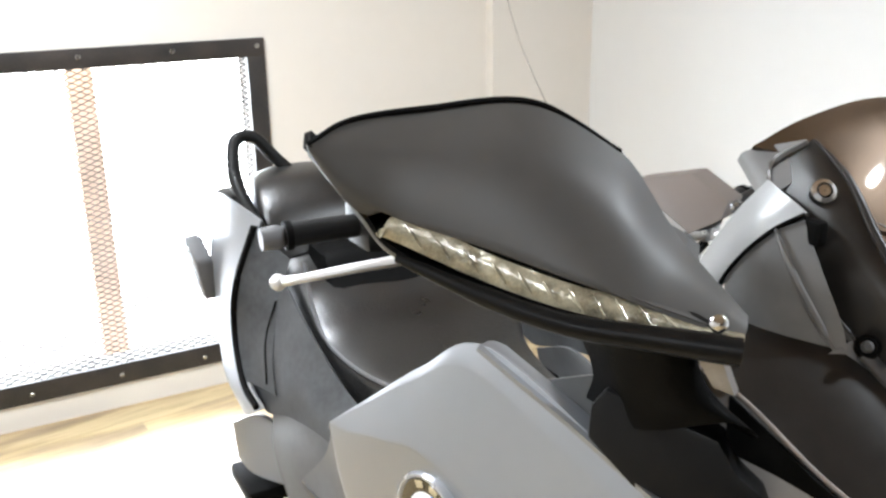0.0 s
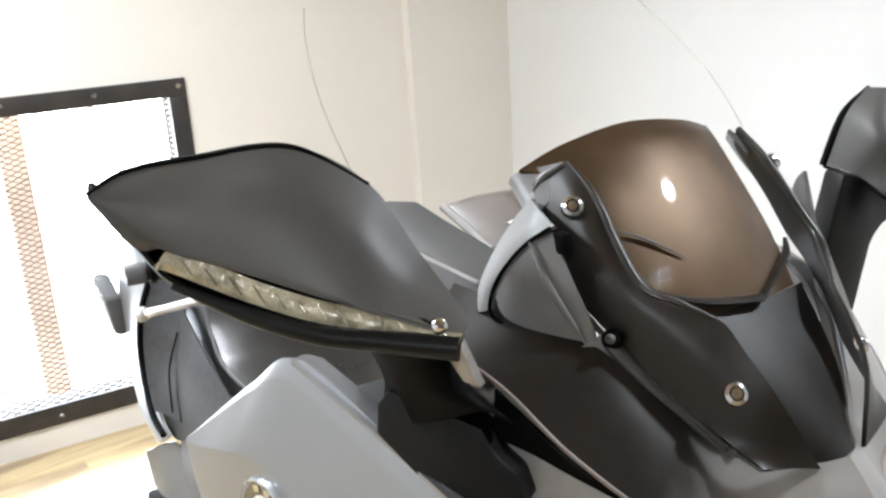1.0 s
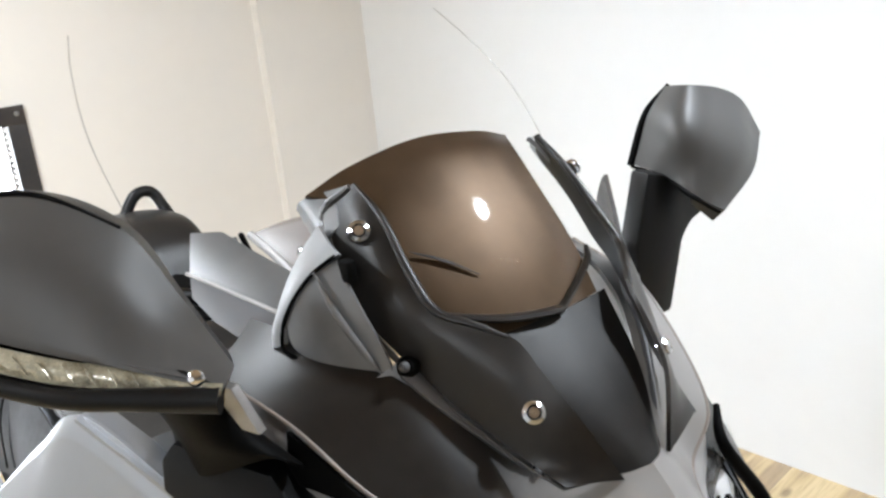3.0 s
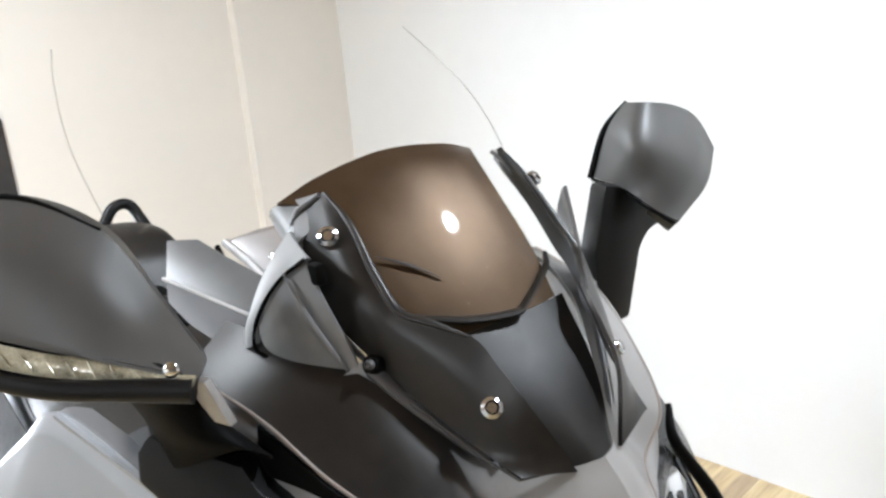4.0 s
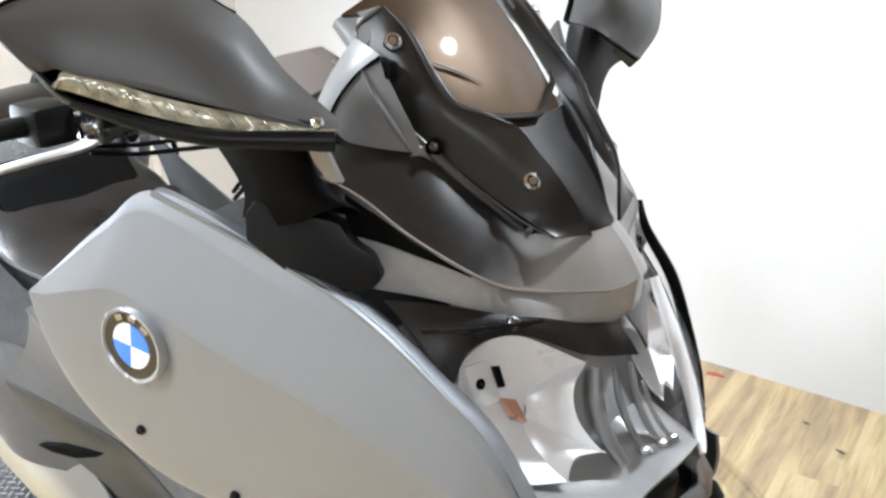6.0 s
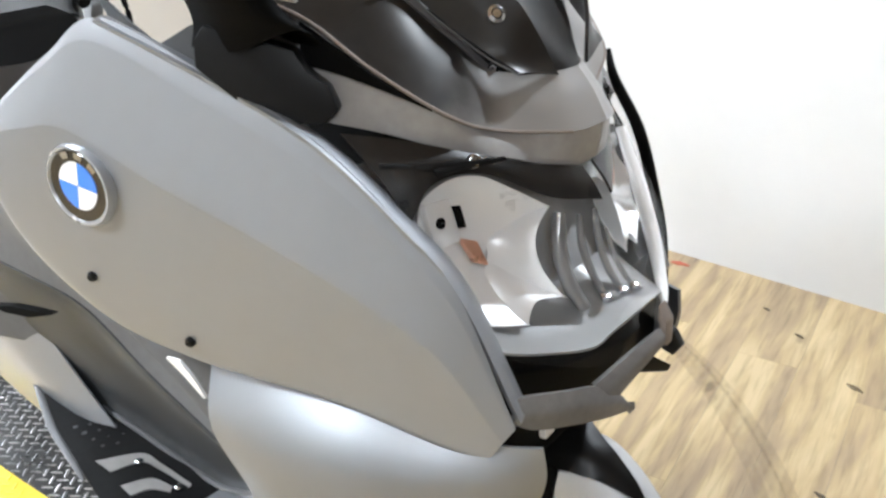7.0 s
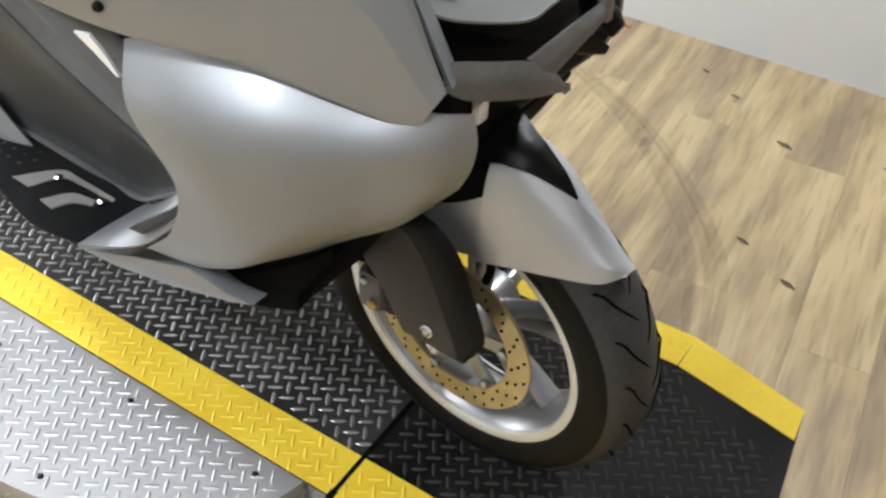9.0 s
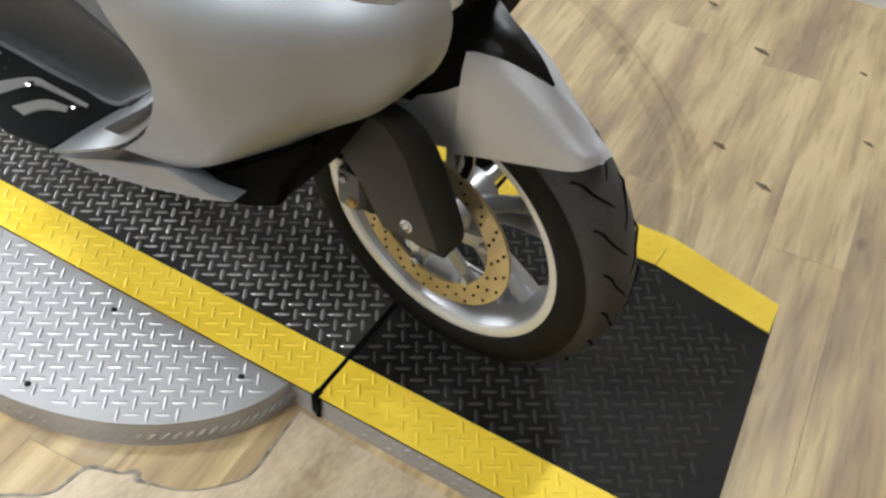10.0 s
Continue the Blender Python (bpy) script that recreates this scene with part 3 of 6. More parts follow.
treads(plate, "plate_lug", on_plate, lambda x, y: x > -0.55, TOP - 0.0032, PLATE, "raised bright lug", 0.0225, 0.0155, 0.0034, 0.0018, 0.56)
rv, rf = [], []
for t in np.linspace(-0.05, -math.pi + 0.05, 60):
    c = Vector((CX + CR * math.cos(t), CY + 0.62 * CR * math.sin(t), 0.026))
    n = Vector((math.cos(t) * 0.62, math.sin(t), 0)).normalized()
    d = (Vector((-n.y, n.x, 0)) + Vector((0, 0, 0.9))).normalized()
    s = d.cross(n)
    k = len(rv)
    for u, w, h in ((-1, 0, 0), (0, 1, 0), (1, 0, 0), (0, -1, 0), (0, 0, 1)):
        rv.append(tuple(c + d * u * 0.014 + s * w * 0.004 + n * (h * 0.0035 + 0.0002)))
    rf += [(k, k + 1, k + 4), (k + 1, k + 2, k + 4), (k + 2, k + 3, k + 4), (k + 3, k, k + 4)]
tagged(part("rim_relief", (rv, [], rf), PLATE, plate, "raised lugs on the bent rim", smooth=False), kind="stuff")
for x, y in ((-0.50, -0.36), (-0.235, -0.355), (-0.50, -0.54), (-0.78, -0.40)):
    part("rivet", screw_head((x, y, TOP - 0.003), (0, 0, 1), 0.005), BLACK_SATIN, plate, "small dark rivet")

sv, sf = [], []
for i in range(36):
    for k in range(2):
        c = Vector((JX + 0.02 + i * 0.0225 + 0.011 * k, -HW + 0.0035, 0.018 + 0.022 * k)) if i < 24 else Vector((JX - 0.02 - (i - 24) * 0.0225 - 0.011 * k, -HW + 0.0035, 0.018 + 0.022 * k))
        d, n = Vector((0.75, 0, 0.66)), Vector((0, -1, 0))
        q, b = d.cross(n), len(sv)
        for u, w, h in ((-1, 0, 0), (0, 1, 0), (1, 0, 0), (0, -1, 0), (0, 0, 1)):
            sv.append(tuple(c + d * u * 0.011 + q * w * 0.003 + n * (h * 0.003 + 0.0002)))
        sf += [(b, b + 1, b + 4), (b + 1, b + 2, b + 4), (b + 2, b + 3, b + 4), (b + 3, b, b + 4)]
tagged(part("skirt_relief", (sv, [], sf), PLATE, lift, "raised lugs on the platform skirt", smooth=False), kind="stuff")

# ---- ceiling lamps ----
# the first shows as the hood's oval reflection; the other three are added fill
for k, (x, y) in enumerate(((0.36, 0.95), (-0.9, -1.7), (1.5, -1.7), (-1.5, -0.5))):
    lamp = tagged(empty("ceiling_lamp_and_fill", "white surface-mounted ceiling lamp, switched on; one is reflected in the hood, three are added fill", "lamp", group="ceiling lamps"))
    lamp.location = (x, y, HI)
    turn_up = pose(0, 0, 0, 90)
    s = (0.5, 2.2, 1.3, 1.8)[k]
    part("housing", lathe([(0.0005, 0), (0.14 * s, 0), (0.14 * s, -0.03), (0.128 * s, -0.05), (0.0005, -0.05)], turn_up, 40, False), WALL_W, lamp, "round white lamp housing")
    part("diffuser", lathe([(0.0005, -0.066), (0.08 * s, -0.063), (0.113 * s, -0.055), (0.118 * s, -0.0505), (0.0005, -0.0505)], turn_up, 40, False), glow("lamp_diffuser", (1, 0.98, 0.95), 14), lamp, "glowing white diffuser")
    area_lamp("lamp_and_fill_light", (x, y, HI - 0.075), (x, y, 0), 0.2 * s, 0.2 * s, (27, 44, 17, 26)[k], (0.93, 0.975, 1.0))

# ---- the scooter ----
scooter = tagged(empty("maxi_scooter", "silver and black maxi scooter with tinted screen standing on the lift", "scooter"))


def both(name, rows, material, label="", **kw):
    """The panel on the scooter's right side, and its twin on the left."""
    a = part(name, sheet(rows, **kw), material, scooter, label)
    b = part(name, sheet(mirror_y(rows), **kw), material, scooter, label)
    return a, b


# side fairing: a long leaf between a low and a high edge
low = [(-0.508, 1.03), (-0.497, 0.974), (-0.471, 0.915), (-0.426, 0.866), (-0.357, 0.824), (-0.25, 0.803), (-0.12, 0.798), (-0.006, 0.778), (0.051, 0.774)]
high = [(-0.508, 1.034), (-0.464, 1.072), (-0.40, 1.126), (-0.335, 1.165), (-0.223, 1.122), (-0.12, 1.073), (-0.038, 1.005), (0.016, 0.945), (0.076, 0.82)]
rows = []
for (x0, z0), (x1, z1) in zip(low, high):
    r = []
    for v, off in ((0, 0.006), (0.05, -0.003), (0.32, -0.0075), (0.60, -0.0095), (0.635, -0.0095), (0.67, -0.0080), (0.90, 0.0085), (0.94, 0.0115), (1.0, 0.019)):
        x, z = x0 + (x1 - x0) * v, z0 + (z1 - z0) * v
        r.append((x, -0.25 + 0.291 * x + off * min(1, 4 * abs(z1 - z0)), z))
    rows.append(r)
fair_r, fair_l = both("side_fairing", rows, SILVER, "matt silver painted side fairing", nu=56, nv=36)
# folded top edge of the fairing
edge = [[(x, -0.237 + 0.291 * x, z), (x - 0.006, -0.237 + 0.291 * x + 0.016, z + 0.000), (x - 0.014, -0.237 + 0.291 * x + 0.036, z - 0.012)] for x, z in high[3:]]
part("fairing_top", sheet(edge, 30, 6), SILVER_BRIGHT, scooter, "folded light silver top edge of the fairing")

# lower fairing
rows = [
    [(-0.29, -0.294, 0.778), (-0.268, -0.322, 0.715), (-0.222, -0.312, 0.628), (-0.262, -0.302, 0.535), (-0.345, -0.285, 0.455)],
    [(-0.2, -0.276, 0.806), (-0.175, -0.324, 0.727), (-0.13, -0.318, 0.62), (-0.17, -0.298, 0.53), (-0.242, -0.266, 0.462)],
    [(-0.1, -0.260, 0.80), (-0.085, -0.304, 0.740), (-0.06, -0.300, 0.65), (-0.08, -0.280, 0.59), (-0.114, -0.247, 0.54)],
    [(-0.006, -0.241, 0.787), (-0.002, -0.270, 0.745), (0.0, -0.267, 0.69), (-0.01, -0.253, 0.64), (-0.032, -0.232, 0.60)],
    [(0.06, -0.228, 0.795), (0.065, -0.24, 0.76), (0.065, -0.24, 0.72), (0.05, -0.235, 0.68), (0.028, -0.225, 0.645)],
    [(0.099, -0.212, 0.80), (0.104, -0.21, 0.775), (0.103, -0.21, 0.755), (0.098, -0.21, 0.735), (0.087, -0.21, 0.711)],
]
flow = both("lower_fairing", rows, SILVER_BRIGHT, "satin silver lower fairing", nu=36, nv=24)


# dark body core behind the panels
core = [(-0.52, 0.42), (-0.16, 0.45), (-0.05, 0.58), (0.035, 0.69), (0.03, 0.80), (-0.02, 0.86), (-0.07, 0.92), (-0.115, 1.03), (-0.16, 1.07), (-0.32, 1.09), (-0.46, 0.98), (-0.58, 0.78)]
part("inner_body", prism([(x, -0.165, z) for x, z in core], (0, 0.33, 0), 0.01), BLACK_MATT, scooter, "black inner body behind the fairing")

# emblem and plugs on the fairing
FN = Vector((0.28, -0.96, 0.02)).normalized()
EN = Vector((0.19, -0.98, 0.03)).normalized()


def fairing_y(x, lift=0.0):
    return -0.2545 + 0.291 * x - lift


em = part("emblem", lathe([(0.0005, 0.001), (0.0375, 0.001), (0.0395, 0.004), (0.042, 0.004), (0.0440, 0.0), (0.0440, -0.010), (0.0005, -0.010)], aim((-0.361, -0.3670, 1.001), EN), 48, False), mat("emblem_rim", (0.42, 0.44, 0.47), 0.3, 0.5, 0.05), fair_r, "round chrome-rimmed emblem")
EM = aim(Vector((-0.361, -0.3670, 1.001)) + EN * 0.0012, EN)


def wedge(r0, r1, a0, a1, y=0.0008, n=12):
    bm = bmesh.new()
    t = np.linspace(radians(a0), radians(a1), n)
    inner = [bm.verts.new((r0 * math.cos(a), y, r0 * math.sin(a))) for a in t]
    outer = [bm.verts.new((r1 * math.cos(a), y, r1 * math.sin(a))) for a in t]
    lowi = [bm.verts.new((r0 * math.cos(a), 0, r0 * math.sin(a))) for a in t]
    lowo = [bm.verts.new((r1 * math.cos(a), 0, r1 * math.sin(a))) for a in t]
    for q in range(n - 1):
        bm.faces.new((inner[q], outer[q], outer[q + 1], inner[q + 1]))
        bm.faces.new((lowo[q], lowo[q + 1], outer[q + 1], outer[q]))
        bm.faces.new((lowi[q], inner[q], inner[q + 1], lowi[q + 1]))
    bm.transform(EM)
    return bm


part("dark_ring", wedge(0.0265, 0.0375, 0, 360, 0.0008, 48), DARK_RING, em, "dark enamel ring")
for a, m in ((8, WHITE), (98, BLUE), (188, WHITE), (278, BLUE)):
    part("quarter", wedge(0.0006, 0.0255, a, a + 90), m, em, "blue enamel quarter" if m is BLUE else "white enamel quarter")
for a in (70, 103, 136):
    part("ring_mark", wedge(0.0295, 0.0365, a - 9, a + 9, 0.0016, 5), CHROME, em, "chrome mark on the ring")
for x, z in ((-0.376, 0.891), (-0.264, 0.836)):
    part("fairing_plug", screw_head((x, fairing_y(x, 0.0015), z), FN, 0.0058), BLACK_SATIN, fair_r, "small dark fairing plug")

LEG_GREY = mat("leg_shield_grey_plastic", (0.098, 0.100, 0.104), 0.58, 0.0, 0.12, 4, dust=(0.145, 0.148, 0.153), spec=0.18)
LEG = mat("leg_shield_plastic", (0.034, 0.035, 0.036), 0.60, 0, 0.25, 6, dust=(0.078, 0.080, 0.083), spec=0.12)
# leg shield trim, belly lip and foot board
RIDGE = [(-0.62, -0.352, 0.965), (-0.50, -0.343, 0.885), (-0.42, -0.322, 0.805), (-0.345, -0.301, 0.730), (-0.287, -0.285, 0.664), (-0.238, -0.271, 0.600)]
OUTER = [(-0.56, -0.325, 0.985), (-0.44, -0.320, 0.890), (-0.355, -0.303, 0.815), (-0.285, -0.288, 0.755), (-0.235, -0.275, 0.680), (-0.215, -0.268, 0.605)]
BREAK = [(-0.80, -0.335, 0.790), (-0.63, -0.318, 0.782), (-0.53, -0.304, 0.764), (-0.43, -0.292, 0.700), (-0.335, -0.277, 0.640), (-0.250, -0.268, 0.592)]
INNER = [(-0.95, -0.190, 0.440), (-0.79, -0.180, 0.407), (-0.66, -0.179, 0.405), (-0.50, -0.182, 0.405), (-0.36, -0.232, 0.500), (-0.252, -0.266, 0.582)]


def mid(p, q, f, lift):
    m = Vector(p).lerp(Vector(q), f)
    return (m.x, m.y - lift, m.z)


rows = [[o, mid(o, r, 0.6, 0.004), (r[0], r[1] - 0.006, r[2]), mid(r, b, 0.18, -0.004), mid(r, b, 0.6, -0.014), b] for o, r, b in zip(OUTER, RIDGE, BREAK)]
both("leg_shield", rows, LEG_GREY, "grey plastic leg shield with a rolled ridge", nu=40, nv=30)
rows = [[(b[0], b[1] - 0.002, b[2] - 0.002), mid(b, n, 0.12, 0.003), mid(b, n, 0.5, -0.012), mid(b, n, 0.88, -0.014), n] for b, n in zip(BREAK, INNER)]
both("leg_shield_trim", rows, LEG, "dusty dark grey inner leg shield", nu=40, nv=24)
part("trim_lip", tube([(n[0], n[1] - 0.004, n[2] + 0.003) for n in INNER[1:]], [0.004, 0.005, 0.005, 0.005, 0.004], 44, 10, 0.7), LEG_GREY, scooter, "light rolled lip beside the foot board")
rows = [[(-0.322, -0.330, 0.789), (-0.303, -0.326, 0.790)], [(-0.301, -0.325, 0.771), (-0.288, -0.322, 0.772)], [(-0.277, -0.320, 0.748), (-0.274, -0.319, 0.749)]]
part("trim_slot", prism([(-0.724, -0.342, 0.712), (-0.677, -0.334, 0.725), (-0.627, -0.327, 0.733), (-0.592, -0.322, 0.737), (-0.643, -0.329, 0.717), (-0.693, -0.337, 0.710)], (0, 0.012, 0.0), 0.0006), GAP, scooter, "narrow black slot in the leg shield")
both("trim_strip", rows, WHITE, "slim white trim strip", nu=8, nv=4)
SILL_GREY = mat("sill_grey_plastic", (0.15, 0.155, 0.165), 0.42, 0, 0.12, 6, dust=(0.21, 0.215, 0.225), spec=0.4)
for f in (1, -1):
    rows = [[(-0.478, -0.185, 0.404), (-0.481, -0.25, 0.403), (-0.483, -0.303, 0.400)], [(-0.40, -0.217, 0.462), (-0.405, -0.266, 0.452), (-0.41, -0.302, 0.434)], [(-0.32, -0.250, 0.532), (-0.325, -0.280, 0.512), (-0.33, -0.299, 0.478)], [(-0.272, -0.266, 0.572), (-0.273, -0.280, 0.555), (-0.275, -0.288, 0.528)], [(-0.238, -0.272, 0.596), (-0.239, -0.275, 0.588), (-0.240, -0.277, 0.576)]]
    sill = part("sill", sheet(rows if f > 0 else mirror_y(rows), 30, 12, 0.006, (-0.35, 0, 0.35)), SILL_GREY, scooter, "dusty grey sill at the foot board")
    part("sill_slot", prism([(x, y * f, z) for x, y, z in ((-0.352, -0.301, 0.494), (-0.318, -0.296, 0.520), (-0.276, -0.286, 0.553), (-0.246, -0.277, 0.583), (-0.258, -0.281, 0.556), (-0.285, -0.290, 0.528), (-0.325, -0.299, 0.496))], (0.0, 0.014 * f, 0), 0.001), LEG, sill, "dark long mark in the modelled reflection in the sill")
    part("belly_lip", prism([(x, -0.278 * f, z) for x, z in ((-0.52, 0.352), (-0.386, 0.412), (-0.276, 0.452), (-0.253, 0.452), (-0.204, 0.448), (-0.158, 0.456), (-0.206, 0.435), (-0.32, 0.396), (-0.432, 0.367))], (0, 0.03 * f, 0), 0.003), SILVER, scooter, "silver lower belly panel")
    part("belly_void", prism([(x, -0.250 * f, z) for x, z in ((-0.314, 0.405), (-0.22, 0.450), (-0.115, 0.528), (-0.051, 0.584), (-0.043, 0.579), (-0.079, 0.526), (-0.104, 0.489), (-0.110, 0.456), (-0.163, 0.428), (-0.249, 0.400))], (0, 0.02 * f, 0), 0.002), GAP, scooter, "black opening under the belly")
rows = [
    [(-0.478, -0.181, 0.400), (-0.481, -0.24, 0.400), (-0.485, -0.303, 0.399)],
    [(-0.57, -0.178, 0.400), (-0.572, -0.25, 0.400), (-0.575, -0.314, 0.398)],
    [(-0.70, -0.178, 0.402), (-0.705, -0.24, 0.402), (-0.711, -0.286, 0.400)],
    [(-0.80, -0.180, 0.404), (-0.81, -0.23, 0.403), (-0.819, -0.260, 0.402)],
    [(-0.94, -0.181, 0.420), (-0.95, -0.195, 0.418), (-0.962, -0.208, 0.416)],
]
FOOT_STEEL = mat("scuffed_steel", (0.42, 0.41, 0.40), 0.45, 0.5, 0.15, 30)
board, board_l = both("foot_board", rows, mat("foot_board_rubber", (0.010, 0.010, 0.0105), 0.7, 0, 0.2, 7, 0.1, 300, dust=(0.018, 0.018, 0.0185), spec=0.06), "dusty black foot board with raised dots", nu=28, nv=10)
for f in (1, -1):
    part("board_rim", tube([(-0.962, -0.210 * f, 0.419), (-0.82, -0.263 * f, 0.404), (-0.712, -0.290 * f, 0.402), (-0.66, -0.303 * f, 0.401)], [0.006, 0.007, 0.006, 0.003], 30, 10, 0.8), LEG_GREY, board if f > 0 else board_l, "light outer rim of the foot board")

rows = [[(-0.682, -0.268, 0.406), (-0.642, -0.268, 0.406)], [(-0.640, -0.213, 0.407), (-0.622, -0.224, 0.407)], [(-0.596, -0.208, 0.407), (-0.588, -0.217, 0.407)], [(-0.520, -0.207, 0.406), (-0.517, -0.213, 0.406)]]
part("foot_strip", sheet(rows, 24, 5, 0.004, (-0.5, 0, 0.3)), FOOT_STEEL, board, "brushed steel foot strip")
rows = [[(-0.602, -0.276, 0.406), (-0.572, -0.279, 0.406)], [(-0.578, -0.238, 0.407), (-0.560, -0.252, 0.407)], [(-0.538, -0.228, 0.406), (-0.532, -0.238, 0.406)]]
part("foot_strip", sheet(rows, 20, 5, 0.004, (-0.5, 0, 0.3)), FOOT_STEEL, board, "brushed steel foot strip")
for p in ((-0.622, -0.228, 0.408), (-0.526, -0.225, 0.407)):
    part("foot_bolt", screw_head(p, (0, 0, 1), 0.007), CHROME, board, "bright bolt head")
for i in range(3):
    for j in range(5):
        part("grip_dot", lathe([(0.0005, 0.003), (0.005, 0.002), (0.008, 0.0), (0.0005, -0.003)], aim((-0.705 - 0.026 * j + 0.013 * (i % 2), -0.202 - 0.019 * i, 0.4035), (0, 0, 1)), 12, False), LEG, board, "raised rubber dot")

# ---- front wheel ----
SL = Matrix.Translation((0, 0, 0.345)) @ pose(0, 0, 0, 0, 0, -4.0) @ pose(0, 0, 0, 3.8, 0, 0)
wheel = part("front_wheel", lathe([(0.012, -0.05), (0.03, -0.05), (0.042, -0.04), (0.034, 0.0), (0.042, 0.04), (0.03, 0.05), (0.012, 0.05)]), ALLOY, scooter, "front wheel with cast alloy rim and worn tyre")
wheel.matrix_basis = SL
tyre = [(0.194, -0.047), (0.204, -0.056), (0.224, -0.0615), (0.244, -0.058), (0.260, -0.046), (0.270, -0.030), (0.276, -0.011), (0.276, 0.011), (0.270, 0.030), (0.260, 0.046), (0.244, 0.058), (0.224, 0.0615), (0.204, 0.056), (0.194, 0.047)]
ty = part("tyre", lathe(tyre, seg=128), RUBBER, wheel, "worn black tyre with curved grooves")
rim = [(0.203, -0.0525), (0.203, -0.046), (0.192, -0.042), (0.184, -0.02), (0.184, 0.02), (0.192, 0.042), (0.203, 0.046), (0.203, 0.0525), (0.196, 0.0525), (0.188, 0.044), (0.176, 0.022), (0.176, -0.022), (0.188, -0.044), (0.196, -0.0525)]
rim_ob = part("rim", lathe(rim, seg=128), ALLOY, wheel, "cast alloy rim")
for g in (-1, 1):
    part("rim_lip", lathe([(0.1870, 0.0470 * g), (0.1890, 0.0525 * g), (0.1960, 0.0560 * g), (0.2020, 0.0555 * g), (0.2030, 0.0500 * g)], seg=128), RIM_LIP, rim_ob, "bright machined rim lip")
    part("sidewall", lathe([(0.2015, 0.0540 * g), (0.2045, 0.0575 * g), (0.224, 0.0625 * g), (0.238, 0.0608 * g), (0.2475, 0.0572 * g)], seg=128), SIDEWALL, ty, "black sidewall, much darker than the tread")


def tyre_point(w, a):
    """A point on the tread at sideways place w and turn a."""
    prof = sorted((y, r) for r, y in tyre)
    r = float(np.interp(w, [p[0] for p in prof], [p[1] for p in prof]))
    return Vector((r * math.cos(a), w, r * math.sin(a)))


for k in range(24):
    a0 = 2 * math.pi * k / 24
    for sgn in (-1, 1):
        pts = [tyre_point(sgn * w, a0 + (0.13 if sgn > 0 else 0) + da) for w, da in ((0.002, 0.0), (0.012, 0.05), (0.024, 0.12), (0.038, 0.23), (0.050, 0.36), (0.058, 0.47))]
        part("groove", tube(pts, [0.0008, 0.0016, 0.0018, 0.0018, 0.0014, 0.0006], 14, 6), GAP, ty)
    pts = [tyre_point(-w, a0 + 0.17 + da) for w, da in ((0.030, 0.0), (0.040, 0.06), (0.050, 0.14))]
    part("groove", tube(pts, [0.0005, 0.0012, 0.0005], 8, 6), GAP, ty)
for k in range(5):
    a = 2 * math.pi * k / 5 + 0.35
    for d in (-0.14, 0.14):
        ca, sa = math.cos(a + d), math.sin(a + d)
        pts = [(0.034 * math.cos(a + d * 0.6), 0.0, 0.034 * math.sin(a + d * 0.6)), (0.10 * math.cos(a + d * 0.85), 0.008, 0.10 * math.sin(a + d * 0.85)), (0.182 * ca, 0.010, 0.182 * sa)]
        part("spoke", tube(pts, [0.020, 0.016, 0.022], 16, 12, 0.6), ALLOY, wheel, "cast alloy spoke")
disc = part("brake_disc", lathe([(0.098, -0.0655), (0.135, -0.0655), (0.135, -0.0605), (0.098, -0.0605)], seg=96), GOLD_TINT_DISC, wheel, "drilled steel brake disc, tinted gold for its yellow reflection")
for k in range(60):
    r = (0.106, 0.117, 0.128)[k % 3]
    a = 2 * math.pi * k / 60
    part("disc_hole", lathe([(0.0005, -0.0001), (0.0021, -0.0001), (0.0021, -0.002), (0.0005, -0.002)], Matrix.Translation((r * math.cos(a), -0.0657, r * math.sin(a))), 8, False), GAP, disc)
for k in range(6):
    a = 2 * math.pi * k / 6 + 0.2
    part("disc_arm", prism([(0.035 * math.cos(a - 0.3), -0.059, 0.035 * math.sin(a - 0.3)), (0.10 * math.cos(a - 0.13), -0.059, 0.10 * math.sin(a - 0.13)), (0.10 * math.cos(a + 0.13), -0.059, 0.10 * math.sin(a + 0.13)), (0.035 * math.cos(a + 0.3), -0.059, 0.035 * math.sin(a + 0.3))], (0, 0.006, 0), 0.001), ALLOY, disc, "alloy disc carrier arm")
    part("disc_bolt", screw_head((0.092 * math.cos(a), -0.066, 0.092 * math.sin(a)), (0, -1, 0), 0.008), STEEL, disc, "steel disc bolt")
part("axle", lathe([(0.0005, -0.105), (0.012, -0.105), (0.014, -0.10), (0.014, 0.11), (0.0005, 0.11)], None, 24, False), STEEL, wheel, "front axle")

# fork legs with black covers, calliper and hoses
fork = part("fork_leg", tube([(-0.012, -0.10, 0.375), (-0.06, -0.10, 0.50), (-0.13, -0.10, 0.70)], [0.022, 0.024, 0.027], 24, 16), BLACK_SATIN, scooter, "black fork leg")
part("fork_leg", tube([(-0.005, 0.095, 0.335), (-0.06, 0.095, 0.50), (-0.13, 0.095, 0.70)], [0.022, 0.024, 0.027], 24, 16), BLACK_SATIN, scooter, "black fork leg")
cover = [(-0.112, 0.497), (-0.085, 0.545), (-0.061, 0.560), (-0.027, 0.553), (0.001, 0.524), (0.050, 0.411), (0.058, 0.390), (0.020, 0.386), (-0.030, 0.384), (-0.064, 0.439)]
COVER = mat("fork_cover_plastic", (0.032, 0.0285, 0.025), 0.46, 0, 0.15, 8, 0.1, 500, dust=(0.048, 0.043, 0.038), spec=0.25)
cov = part("fork_cover", prism([(x, -0.142, z) for x, z in cover], (0.0, 0.040, 0), 0.003), COVER, fork, "dusty dark brown fork cover")
